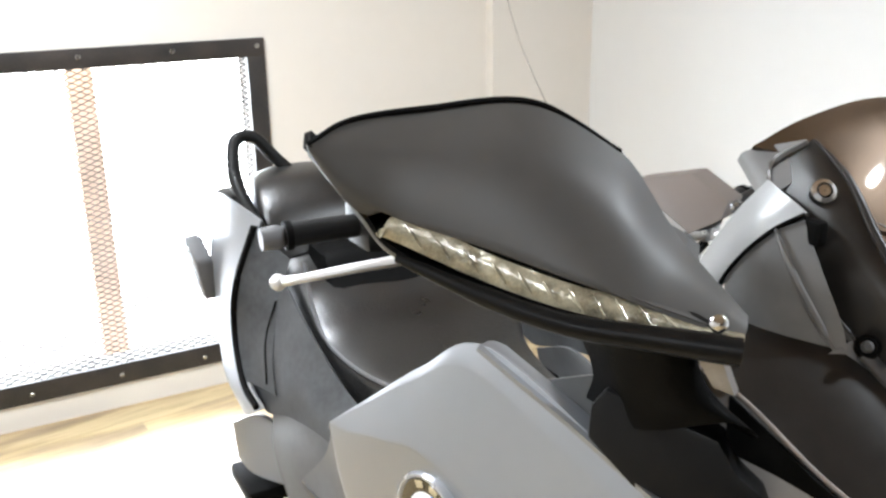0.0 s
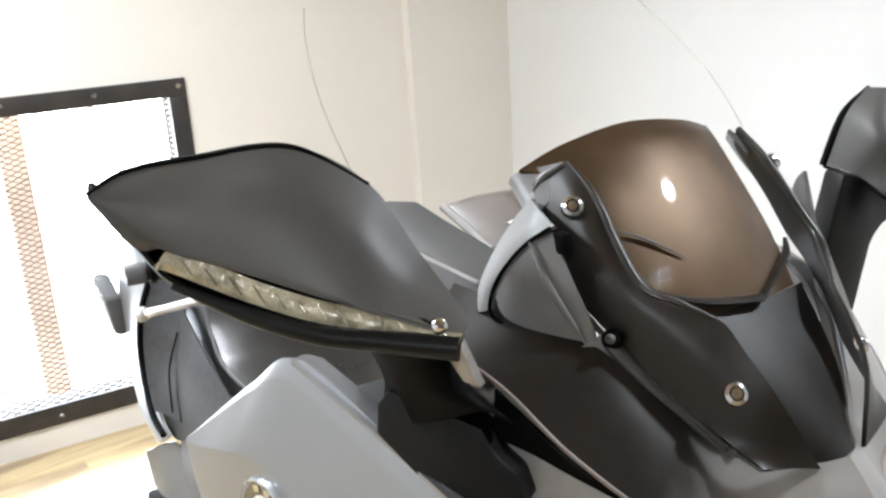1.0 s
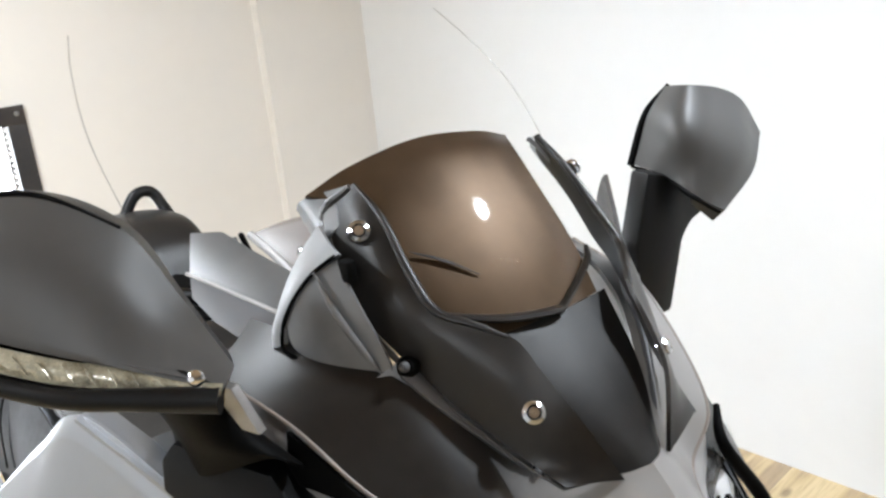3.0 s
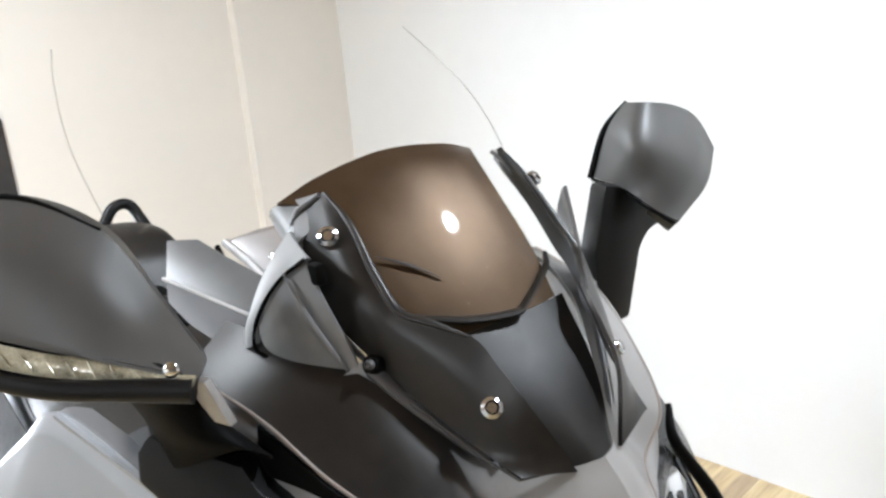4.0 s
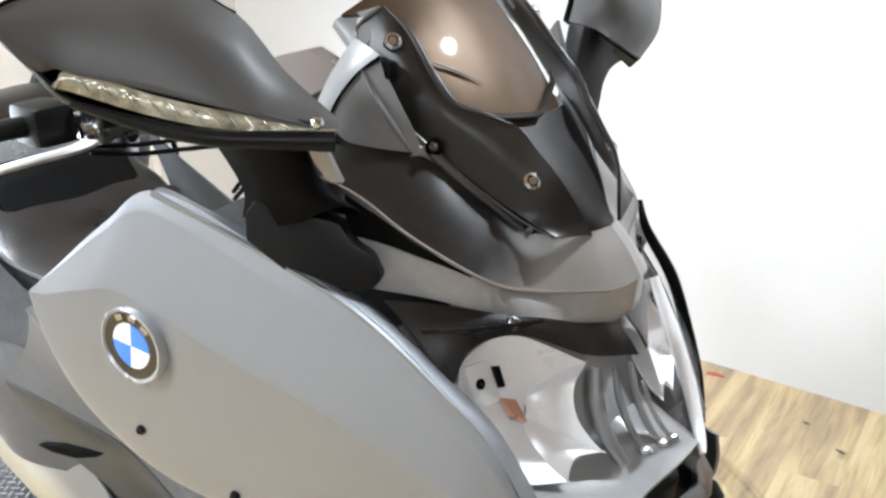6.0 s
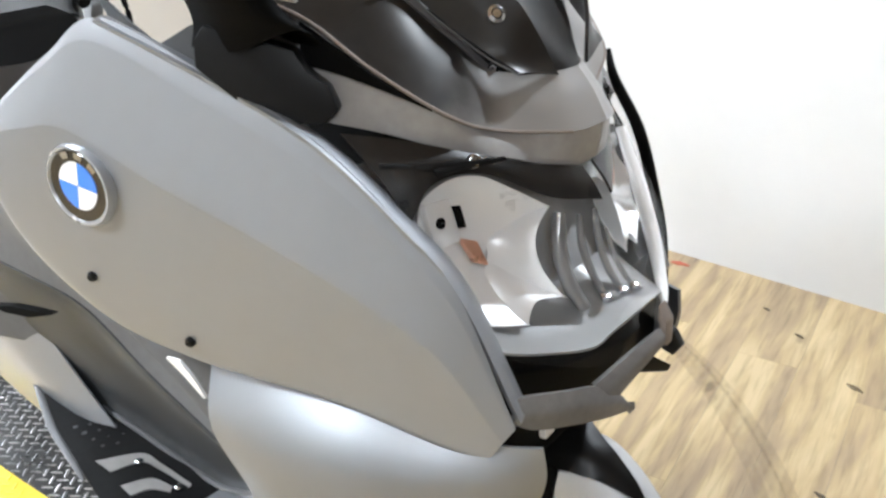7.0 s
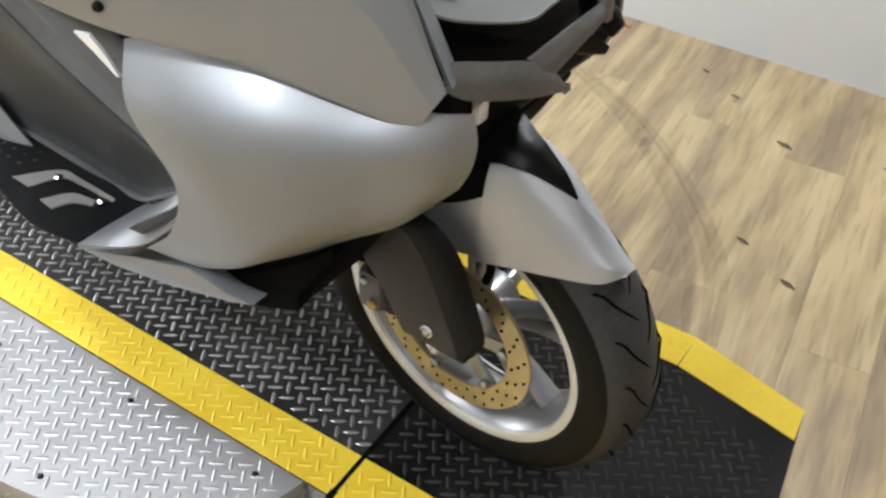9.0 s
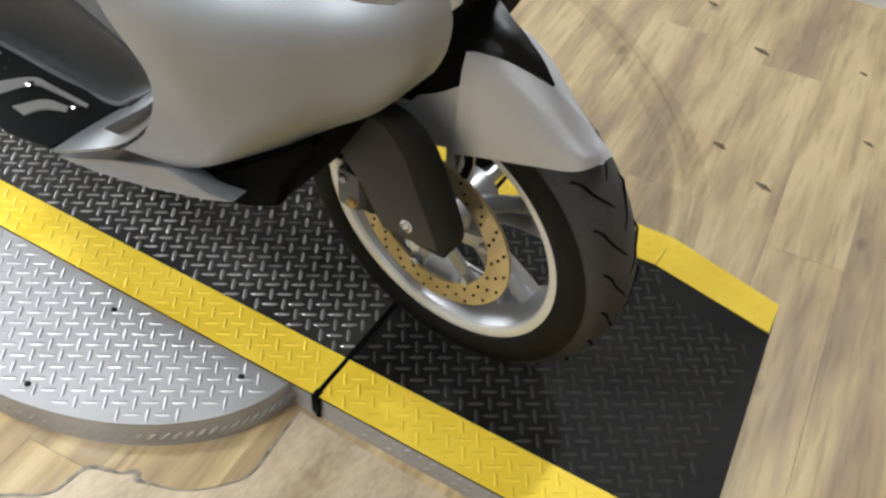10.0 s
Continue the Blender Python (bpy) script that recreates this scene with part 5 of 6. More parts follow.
rows = [
    [(-0.186, -0.153, 1.284), (-0.203, -0.166, 1.270), (-0.217, -0.176, 1.250), (-0.228, -0.185, 1.228), (-0.230, -0.189, 1.208)],
    [(-0.205, -0.150, 1.290), (-0.222, -0.164, 1.272), (-0.236, -0.176, 1.247), (-0.245, -0.188, 1.222), (-0.245, -0.192, 1.202)],
    [(-0.235, -0.140, 1.296), (-0.250, -0.152, 1.272), (-0.262, -0.164, 1.245), (-0.275, -0.172, 1.212), (-0.275, -0.175, 1.185)],
]
part("hood_rib", sheet(rows, 14, 24), POD_GREY, scooter, "light grey rib round the pod")
part("pod_seam", tube([(-0.184, -0.158, 1.284), (-0.201, -0.171, 1.269), (-0.216, -0.181, 1.249), (-0.227, -0.188, 1.227), (-0.229, -0.191, 1.207), (-0.218, -0.186, 1.198), (-0.19, -0.170, 1.182)], 0.0018, 30, 6), GAP, pod_r, "dark seam")
part("pod_ridge", tube([(-0.197, -0.171, 1.272), (-0.180, -0.166, 1.240), (-0.163, -0.156, 1.208), (-0.155, -0.148, 1.190)], [0.001, 0.003, 0.003, 0.001], 24, 8), POD_GREY, pod_r, "raised light ridge on the pod")
part("pod_clip", block((-0.186, -0.156, 1.262), (-0.172, -0.146, 1.280), 0.003), BLACK_MATT, pod_r, "small black clip")
part("clip_screw", screw_head((-0.261, -0.142, 1.268), (0.2, -0.6, 0.8), 0.005), STEEL, pod_r, "small steel screw")
rows = [
    [(-0.236, -0.104, 1.322), (-0.262, -0.135, 1.313), (-0.268, -0.139, 1.304)],
    [(-0.228, -0.112, 1.312), (-0.246, -0.136, 1.297), (-0.252, -0.139, 1.288)],
    [(-0.222, -0.118, 1.300), (-0.232, -0.138, 1.282), (-0.237, -0.140, 1.274)],
]
both("hood_shoulder", rows, POD_GREY, "pale grey shoulder strip under the hood rim", nu=14, nv=8)

part("radiator_shroud", prism([(x, -0.232, z) for x, z in ((-0.30, 0.43), (-0.12, 0.445), (-0.065, 0.53), (-0.02, 0.61), (-0.06, 0.70), (-0.27, 0.66))], (0, 0.464, 0), 0.008), GAP, scooter, "black radiator shroud inside the belly")

# ---- upper cowl ----
CW = [
    ((-0.012, 0.0, 1.100), (0.026, 0.0, 1.050), (0.016, 0.0, 1.005)),
    ((-0.025, -0.032, 1.099), (0.013, -0.045, 1.048), (0.006, -0.050, 1.010)),
    ((-0.066, -0.076, 1.104), (-0.035, -0.100, 1.054), (-0.022, -0.104, 1.030)),
    ((-0.100, -0.108, 1.140), (-0.053, -0.160, 1.082), (-0.052, -0.152, 1.044)),
    ((-0.142, -0.138, 1.183), (-0.110, -0.200, 1.125), (-0.100, -0.195, 1.064)),
    ((-0.210, -0.166, 1.206), (-0.175, -0.222, 1.168), (-0.160, -0.240, 1.080)),
    ((-0.300, -0.182, 1.212), (-0.270, -0.240, 1.190), (-0.270, -0.275, 1.095)),
]


def between(p, q, f):
    return tuple(a + (b - a) * f for a, b in zip(p, q))


COWL_GREY = mat("cowl_dusty_grey", (0.25, 0.243, 0.236), 0.34, 0, 0.2, 6, 0.06, 500, dust=(0.38, 0.37, 0.36), spec=0.8)
COWL_GLARE_DUST = mat("cowl_black_with_glare_and_dust", (0.009, 0.0082, 0.0075), 0.34, 0, 0.2, 5, 0, 300, dust=(0.021, 0.0192, 0.0178), spec=0.32, coat=0.12)


def grade_glare_dust(m, color, along, start, full):
    """Grey for painted glare and dust that thickens over a surface in one direction, with a ragged start."""
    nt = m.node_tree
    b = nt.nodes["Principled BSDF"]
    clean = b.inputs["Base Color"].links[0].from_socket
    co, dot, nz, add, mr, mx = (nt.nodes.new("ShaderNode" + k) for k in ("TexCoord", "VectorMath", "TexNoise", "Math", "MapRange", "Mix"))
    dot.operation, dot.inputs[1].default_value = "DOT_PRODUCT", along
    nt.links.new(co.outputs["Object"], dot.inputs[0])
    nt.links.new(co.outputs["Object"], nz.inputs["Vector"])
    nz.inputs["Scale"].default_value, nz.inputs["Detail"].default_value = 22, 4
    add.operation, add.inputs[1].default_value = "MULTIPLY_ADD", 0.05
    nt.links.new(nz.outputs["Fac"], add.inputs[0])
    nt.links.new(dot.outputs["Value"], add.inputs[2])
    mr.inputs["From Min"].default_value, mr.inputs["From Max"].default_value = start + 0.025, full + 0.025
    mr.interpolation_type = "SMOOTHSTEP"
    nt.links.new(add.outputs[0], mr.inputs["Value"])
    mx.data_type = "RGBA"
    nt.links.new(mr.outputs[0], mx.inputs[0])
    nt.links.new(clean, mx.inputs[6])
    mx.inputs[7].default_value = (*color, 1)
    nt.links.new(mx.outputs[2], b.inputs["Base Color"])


# the white wall's reflection on the dusty cowl tip is painted as grey
grade_glare_dust(COWL_GLARE_DUST, (0.27, 0.258, 0.248), (1.0, 0.5, -0.3), -0.470, -0.395)
rows = [[u, between(between(u, t, 0.5), (u[0] + 0.03, u[1], u[2]), 0.12), t] for u, t, w in CW]
lean = [[(x, y * 0.80, z) for x, y, z in r] for r in rows]
part("front_cowl", sheet(rows, 44, 14), COWL_GLARE_DUST, scooter, "glossy black front cowl greyed with dust and painted glare at its tip")
part("front_cowl", sheet(mirror_y(lean), 44, 14), COWL_GLARE_DUST, scooter, "glossy black front cowl greyed with dust and painted glare at its tip")
rows = [[(t[0] - 0.004, t[1] + 0.003, t[2] - 0.002), between((t[0] - 0.002, t[1] + 0.003, t[2]), w, 0.5), w] for u, t, w in CW]
lean = [[(x, y * 0.80, z) for x, y, z in r] for r in rows]
part("cowl_base", sheet(rows, 44, 8), COWL_GREY, scooter, "dusty mid-grey lower cowl")
part("cowl_base", sheet(mirror_y(lean), 44, 8), COWL_GREY, scooter, "dusty mid-grey lower cowl")
# a black sheet stands in for the shade under the side edge of the cowl
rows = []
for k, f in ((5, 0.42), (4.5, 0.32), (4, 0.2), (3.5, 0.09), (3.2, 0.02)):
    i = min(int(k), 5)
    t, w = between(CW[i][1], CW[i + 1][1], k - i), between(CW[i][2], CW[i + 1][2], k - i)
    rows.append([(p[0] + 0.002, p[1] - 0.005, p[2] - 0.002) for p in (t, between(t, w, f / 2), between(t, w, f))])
part("cowl_edge_shade", sheet(rows, 20, 8), BLACK_MATT, scooter, "black sheet painted in for the shade under the edge of the cowl")
for f in (1, -0.8):
    part("cowl_trim", tube([(t[0], t[1] * f, t[2]) for u, t, w in CW[1:]], 0.0018, 40, 6), mat("cowl_edge", (0.25, 0.212, 0.188), 0.45, 0, 0.1), scooter, "light worn edge along the cowl")

# ---- headlight ----
Y0 = -0.02                                   # middle of the lamp unit


def lens_x(y, z, back=0.0):
    return 0.515 + 0.38 * (y if y < Y0 else 2 * Y0 - y) - 0.474 * z - back - 0.35 * max(0, 0.03 - abs(y - Y0)) ** 1


lamp_unit = part("headlight", sheet([[(lens_x(y, z, 0.068), y, z) for y, z in ((yy, zt), (yy, (zt + zb) / 2), (yy, zb))] for yy, zt, zb in ((-0.225, 1.03, 0.885), (-0.16, 1.04, 0.855), (-0.09, 1.03, 0.83), (-0.02, 1.01, 0.845), (0.05, 1.03, 0.83), (0.12, 1.04, 0.855), (0.165, 1.03, 0.885))], 40, 14, 0.004, (-0.4, 0, 0.9)), HOUSING, scooter, "twin headlight with bright reflector under a clear lens")


def dish(outline, back, material, label, f=1):
    """A bright bowl inside a closed outline on the lens."""
    loop = curve_points(outline + outline[:1], 115)[:-1]
    if f < 0:
        loop = np.array([(x, 2 * Y0 - y, z) for x, y, z in loop])
    mid = loop.mean(0)
    bm = bmesh.new()
    rings = []
    for s, d in ((1.0, 0.012), (0.86, 0.028), (0.6, 0.042), (0.3, 0.05)):
        rings.append([bm.verts.new(mid + (p - mid) * s + np.array((-d * back, 0, -d * back * 0.2))) for p in loop])
    for r, q in zip(rings, rings[1:]):
        for k in range(len(r)):
            bm.faces.new((r[k], r[(k + 1) % len(r)], q[(k + 1) % len(r)], q[k]))
    bm.faces.new(rings[-1])
    return part("reflector", bm, material, lamp_unit, label)


shape = [(-0.043, -0.209, 0.985), (-0.048, -0.194, 1.008), (-0.042, -0.161, 1.020), (-0.028, -0.129, 1.017), (-0.009, -0.101, 0.999), (0.013, -0.071, 0.976), (0.015, -0.068, 0.974), (0.015, -0.087, 0.960), (0.019, -0.097, 0.942), (0.030, -0.098, 0.918), (0.049, -0.087, 0.889), (0.050, -0.085, 0.888), (0.036, -0.116, 0.892), (0.038, -0.134, 0.875), (0.038, -0.135, 0.874), (0.014, -0.180, 0.887), (0.005, -0.179, 0.906), (-0.013, -0.195, 0.931), (-0.028, -0.208, 0.953)]
dish(shape, 0.9, REFLECT, "bright moulded reflector bowl")
dish(shape, 0.9, REFLECT, "bright moulded reflector bowl", -1)
# what the bowl mirrors is modelled as small white, dark and copper shapes
for f in (1, -1):
    c = lambda y: y if f > 0 else 2 * Y0 - y
    sh = part("bowl_reflection", prism([(-0.062, c(-0.196), 1.0), (-0.055, c(-0.165), 0.998), (-0.040, c(-0.165), 0.957), (-0.048, c(-0.196), 0.955)], (0.008, 0, 0.004), 0.002), WHITE, lamp_unit, "white shape standing in for a reflection in the bowl")
    part("reflection_mark", lathe([(0.0005, 0.001), (0.0055, 0.001), (0.0055, -0.004), (0.0005, -0.004)], aim((-0.044, c(-0.184), 0.983), (0.9, 0, 0.3)), 16, False), GAP, sh, "dark round mark in the modelled reflection")
    part("reflection_mark", prism([(-0.045, c(-0.168), 0.995), (-0.043, c(-0.160), 0.993), (-0.035, c(-0.160), 0.972), (-0.037, c(-0.167), 0.973)], (0.004, 0, 0.002), 0.001), GAP, sh, "dark long mark in the modelled reflection")
    part("bowl_reflection_tip", prism([(-0.038, c(-0.168), 0.962), (-0.030, c(-0.152), 0.955), (-0.02, c(-0.145), 0.928), (-0.028, c(-0.158), 0.935)], (0.006, 0, 0.003), 0.002), mat("copper_reflection", (0.75, 0.42, 0.30), 0.3, 0.6, 0.2, 30), lamp_unit, "copper-coloured shape standing in for a reflection in the bowl")
RIB = mat("rib_plastic", (0.24, 0.24, 0.24), 0.2, 0.3, coat=0.6)
for pts, r in (([(0.009, -0.056, 0.962), (0.018, -0.068, 0.930), (0.034, -0.071, 0.896), (0.051, -0.063, 0.866)], 0.009), ([(0.020, -0.034, 0.955), (0.029, -0.041, 0.929), (0.043, -0.042, 0.900), (0.060, -0.037, 0.870)], 0.0045), ([(0.027, -0.014, 0.956), (0.038, -0.021, 0.926), (0.052, -0.021, 0.896), (0.068, -0.015, 0.871)], 0.004), ([(0.039, -0.009, 0.935), (0.051, -0.009, 0.908), (0.063, -0.005, 0.886), (0.073, 0.001, 0.871)], 0.003)):
    part("lamp_rib", tube(pts, [r * 0.7, r, r, r * 0.8], 24, 10), RIB, lamp_unit, "grey moulded ring of the inner lamp")
    if r < 0.008:
        for k, lift in enumerate((0.0, 0.006)):
            part("rib_tip", block((-0.006, -0.004, -0.003), (0.006, 0.004, 0.003), 0.0015, Matrix.Translation(Vector(pts[3]) + Vector((0.004, -0.001 - 0.006 * k, lift))) @ pose(0, 0, 0, 20, 0, 60)), CHROME, lamp_unit, "bright rib tip")
lens_rows = [[(lens_x(y, z, -0.004), y, z) for z in (zt, zt - 0.33 * (zt - zb), zt - 0.66 * (zt - zb), zb)] for y, zt, zb in ((-0.228, 1.05, 0.878), (-0.16, 1.044, 0.850), (-0.10, 1.032, 0.828), (-0.05, 1.02, 0.835), (-0.02, 1.008, 0.858), (0.01, 1.02, 0.835), (0.06, 1.032, 0.828), (0.12, 1.044, 0.850), (0.165, 1.05, 0.878))]
lens = part("headlight_lens", sheet(lens_rows, 48, 16, 0.003, (-0.4, 0, 0.9)), LENS, lamp_unit, "clear polished headlight lens")
lens.visible_shadow = False
rows = [
    [(-0.120, -0.235, 1.072), (-0.075, -0.228, 1.030), (-0.048, -0.224, 0.995)],
    [(-0.085, -0.195, 1.062), (-0.058, -0.196, 1.040), (-0.046, -0.192, 1.026)],
    [(-0.045, -0.150, 1.046), (-0.032, -0.146, 1.036), (-0.026, -0.140, 1.024)],
    [(-0.008, -0.090, 1.024), (0.004, -0.086, 1.008), (0.014, -0.082, 0.990)],
    [(0.018, -0.030, 1.008), (0.034, -0.030, 0.992), (0.044, -0.030, 0.978)],
]
for g in (1, -1):
    rr = rows if g > 0 else [[(x, 2 * Y0 - y, z) for x, y, z in r] for r in rows]
    brow = part("headlight_brow", sheet(rr, 30, 8, 0.003, (-0.4, 0, 0.9)), BLACK_GLOSS, lamp_unit, "glossy black brow above the headlight")
for k in range(4):
    part("brow_fin", prism([(-0.090 + 0.012 * k, -0.222 + 0.012 * k, 1.045 - 0.003 * k), (-0.040 + 0.008 * k, -0.165 + 0.013 * k, 1.040), (-0.038 + 0.008 * k, -0.165 + 0.013 * k, 1.036), (-0.088 + 0.012 * k, -0.222 + 0.012 * k, 1.039 - 0.003 * k)], (0.006, -0.002, 0.003), 0.001), BLACK_SATIN, lamp_unit, "black moulded fin")
part("brow_screw", screw_head((-0.030, -0.150, 1.040), (0.8, -0.4, 0.5), 0.007), STEEL, lamp_unit, "small bright screw")

# ---- beak under the headlight ----
BEAK = mat("beak_plastic", (0.12, 0.117, 0.115), 0.5, 0, 0.15, 8, 0.12, 500, dust=(0.21, 0.205, 0.20))
lip = [((0.062, -0.208, 0.838), (0.065, -0.212, 0.812)), ((0.072, -0.185, 0.834), (0.076, -0.188, 0.796)), ((0.085, -0.145, 0.822), (0.090, -0.148, 0.783)), ((0.100, -0.105, 0.812), (0.107, -0.110, 0.776)), ((0.108, -0.088, 0.800), (0.116, -0.082, 0.772)), ((0.118, -0.070, 0.775), (0.120, -0.069, 0.770))]
beak = part("beak", sheet([[u, between((u[0] + 0.008, u[1], u[2]), w, 0.5), w] for u, w in lip], 36, 10, 0.008, (-0.4, 0, 0.9)), BEAK, scooter, "dusty grey plastic beak below the headlight")
strut = [((0.096, -0.112, 0.815), (0.110, -0.092, 0.790)), ((0.110, -0.070, 0.835), (0.120, -0.060, 0.814)), ((0.125, -0.035, 0.856), (0.132, -0.035, 0.840))]
part("beak_strut", sheet([[u, between((u[0] + 0.006, u[1], u[2]), w, 0.5), w] for u, w in strut], 24, 8, 0.008, (-0.4, 0, 0.9)), BEAK, beak, "rising strut of the beak")
nose_ob = part("nose_piece", prism([(0.117, -0.031, 0.879), (0.129, -0.031, 0.861), (0.131, -0.031, 0.832), (0.122, -0.031, 0.838)], (0, 0.018, 0), 0.003), mat("nose_brown", (0.16, 0.13, 0.11), 0.5, 0, 0.15), scooter, "brownish grey nose piece")
part("nose_hook", prism([(0.118, -0.014, 0.845), (0.130, -0.012, 0.840), (0.138, -0.006, 0.822), (0.129, -0.004, 0.806), (0.112, -0.010, 0.815)], (0, 0.012, 0), 0.003), BLACK_SATIN, nose_ob, "black hooked tip")
part("nose_hook", prism([(0.106, -0.055, 0.812), (0.122, -0.038, 0.822), (0.136, -0.020, 0.806), (0.132, -0.018, 0.796), (0.112, -0.040, 0.798)], (-0.004, 0.006, -0.006), 0.002), BLACK_SATIN, nose_ob, "black lower tip")
part("lamp_floor", sheet([[(-0.03, -0.215, 0.91), (0.008, -0.214, 0.892), (0.030, -0.213, 0.884)], [(-0.02, -0.15, 0.885), (0.020, -0.155, 0.866), (0.046, -0.160, 0.858)], [(0.0, -0.080, 0.875), (0.045, -0.090, 0.854), (0.080, -0.100, 0.847)], [(0.01, -0.055, 0.88), (0.055, -0.060, 0.858), (0.088, -0.068, 0.854)], [(0.02, -0.02, 0.89), (0.065, -0.020, 0.872), (0.100, -0.036, 0.870)], [(0.01, 0.05, 0.88), (0.060, 0.05, 0.858), (0.090, 0.04, 0.854)]], 40, 8, 0.003, (0, 0, 0.6)), HOUSING, lamp_unit, "grey moulded floor of the lamp")
part("air_duct", prism([(0.02, -0.19, 0.836), (0.055, -0.10, 0.812), (0.085, -0.03, 0.822), (0.085, 0.005, 0.822), (0.05, 0.06, 0.812), (0.02, 0.15, 0.836)], (-0.01, 0, -0.045), 0.004), BLACK_MATT, scooter, "black air duct under the headlight")

LEVER = mat("satin_aluminium", (0.62, 0.61, 0.60), 0.45, 0.6, 0.05, 20)
# ---- handlebar, grips, lever and cables ----
bar = part("handlebar", tube([(-0.495, -0.44, 1.239), (-0.475, -0.33, 1.243), (-0.45, -0.22, 1.22), (-0.44, -0.12, 1.19), (-0.44, 0, 1.18), (-0.44, 0.12, 1.19), (-0.46, 0.21, 1.19), (-0.495, 0.31, 1.19), (-0.515, 0.41, 1.175)], 0.011, 60, 12), BLACK_SATIN, scooter, "black handlebar with rubber grips")
for f in (1, -1):
    part("grip", tube([(-0.494, -0.43 * f, 1.240), (-0.487, -0.38 * f, 1.242), (-0.478, -0.33 * f, 1.243)], [0.0140, 0.0132, 0.0140], 24, 20), BLACK_SATIN, bar, "black rubber grip")
    part("grip_flange", tube([(-0.494, -0.432 * f, 1.240), (-0.4935, -0.425 * f, 1.240)], 0.0165, 4, 20), BLACK_MATT, bar)
    part("bar_end", tube([(-0.497, -0.458 * f, 1.239), (-0.4955, -0.440 * f, 1.2395), (-0.495, -0.433 * f, 1.240)], [0.0125, 0.0135, 0.011], 8, 20), GREY_PLASTIC, bar, "dark steel bar-end weight")
    lev = part("lever", tube([(-0.462, -0.452 * f, 1.200), (-0.445, -0.43 * f, 1.206), (-0.425, -0.38 * f, 1.214), (-0.415, -0.33 * f, 1.218), (-0.425, -0.29 * f, 1.222)], [0.0075, 0.006, 0.0068, 0.0078, 0.010], 40, 10, 0.8), LEVER, bar, "satin aluminium brake lever")
    part("lever_ball", lathe([(0.0005, -0.009), (0.005, -0.008), (0.009, -0.003), (0.009, 0.003), (0.005, 0.008), (0.0005, 0.009)], Matrix.Translation((-0.462, -0.453 * f, 1.200)), 16, False), LEVER, lev, "rounded lever end")
    part("switch_box", block((-0.52, -0.325 * f - 0.028, 1.215), (-0.45, -0.325 * f + 0.028, 1.268), 0.012), BLACK_SATIN, bar, "black switch box")
    mc = part("master_cylinder", tube([(-0.43, -0.305 * f, 1.228), (-0.42, -0.25 * f, 1.232), (-0.415, -0.205 * f, 1.234)], [0.015, 0.014, 0.011], 14, 14), STEEL, bar, "bare aluminium brake cylinder")
    part("reservoir", block((-0.455, -0.27 * f - 0.024, 1.236), (-0.40, -0.27 * f + 0.024, 1.272), 0.008), BLACK_SATIN, mc, "black fluid reservoir")
    part("clamp", block((-0.475, -0.285 * f - 0.010, 1.215), (-0.41, -0.285 * f + 0.010, 1.250), 0.006), STEEL, mc, "aluminium clamp")
    for k in range(2):
        part("cable", tube([(-0.43, -0.30 * f, 1.215 - 0.010 * k), (-0.41, -0.246 * f, 1.206 - 0.012 * k), (-0.41, -0.177 * f, 1.198 - 0.014 * k), (-0.41, -0.102 * f, 1.185 - 0.014 * k), (-0.40, -0.05 * f, 1.160 - 0.012 * k)], 0.0033, 24, 8), BLACK_MATT, bar, "black control cable")

# the bars stand turned, so the far end sits lower and further back
for ob in bar.children:
    c = sum((Vector(q) for q in ob.bound_box), Vector()) / 8
    if c.y > 0.05:
        ob.matrix_basis = Matrix.Translation((-0.02, -0.15, -0.06))

bar.matrix_basis = Matrix.Translation((-0.19, 0.06, -0.07))

# ---- dash ----
DASH_GREY = mat("dash_grey_plastic", (0.060, 0.0595, 0.059), 0.42, 0, 0.10, 5, 0.08, 500, dust=(0.09, 0.089, 0.088))
part("dash_panel", prism([(-0.505, -0.142, 1.246), (-0.481, -0.117, 1.245), (-0.434, -0.111, 1.233), (-0.357, -0.098, 1.214), (-0.331, -0.123, 1.199), (-0.326, -0.138, 1.194), (-0.383, -0.155, 1.206), (-0.446, -0.174, 1.219)], (0.004, 0.012, -0.012), 0.002), DASH_GREY, scooter, "mid-grey dash panel beside the instruments")
part("dash_side", prism([(-0.432, -0.179, 1.223), (-0.376, -0.158, 1.207), (-0.325, -0.138, 1.193), (-0.309, -0.150, 1.186), (-0.291, -0.154, 1.180), (-0.256, -0.166, 1.168), (-0.267, -0.185, 1.169), (-0.313, -0.183, 1.184), (-0.358, -0.192, 1.197), (-0.400, -0.193, 1.211)], (0.002, 0.012, -0.010), 0.0015), GREY_PLASTIC, scooter, "dark grey side of the dash")
part("dash_edge", tube([(-0.446, -0.176, 1.222), (-0.383, -0.157, 1.208), (-0.326, -0.139, 1.195)], 0.0022, 24, 8), POD_SHEEN, scooter, "light grey dash edge")
part("dash_screw", screw_head((-0.281, -0.165, 1.178), (0.5, -0.5, 0.7), 0.005), BLACK_MATT, scooter, "small black dash screw")
part("glove_box", prism([(-0.463, -0.091, 1.238), (-0.453, -0.079, 1.243), (-0.416, -0.043, 1.252), (-0.360, -0.048, 1.236), (-0.350, -0.067, 1.224), (-0.363, -0.095, 1.211)], (-0.01, 0.03, 0.0), 0.003), mat("glove_box_brown", (0.12, 0.10, 0.088), 0.45, 0, 0.1, 6, 0.1, 400), scooter, "brownish grey glove box lid")
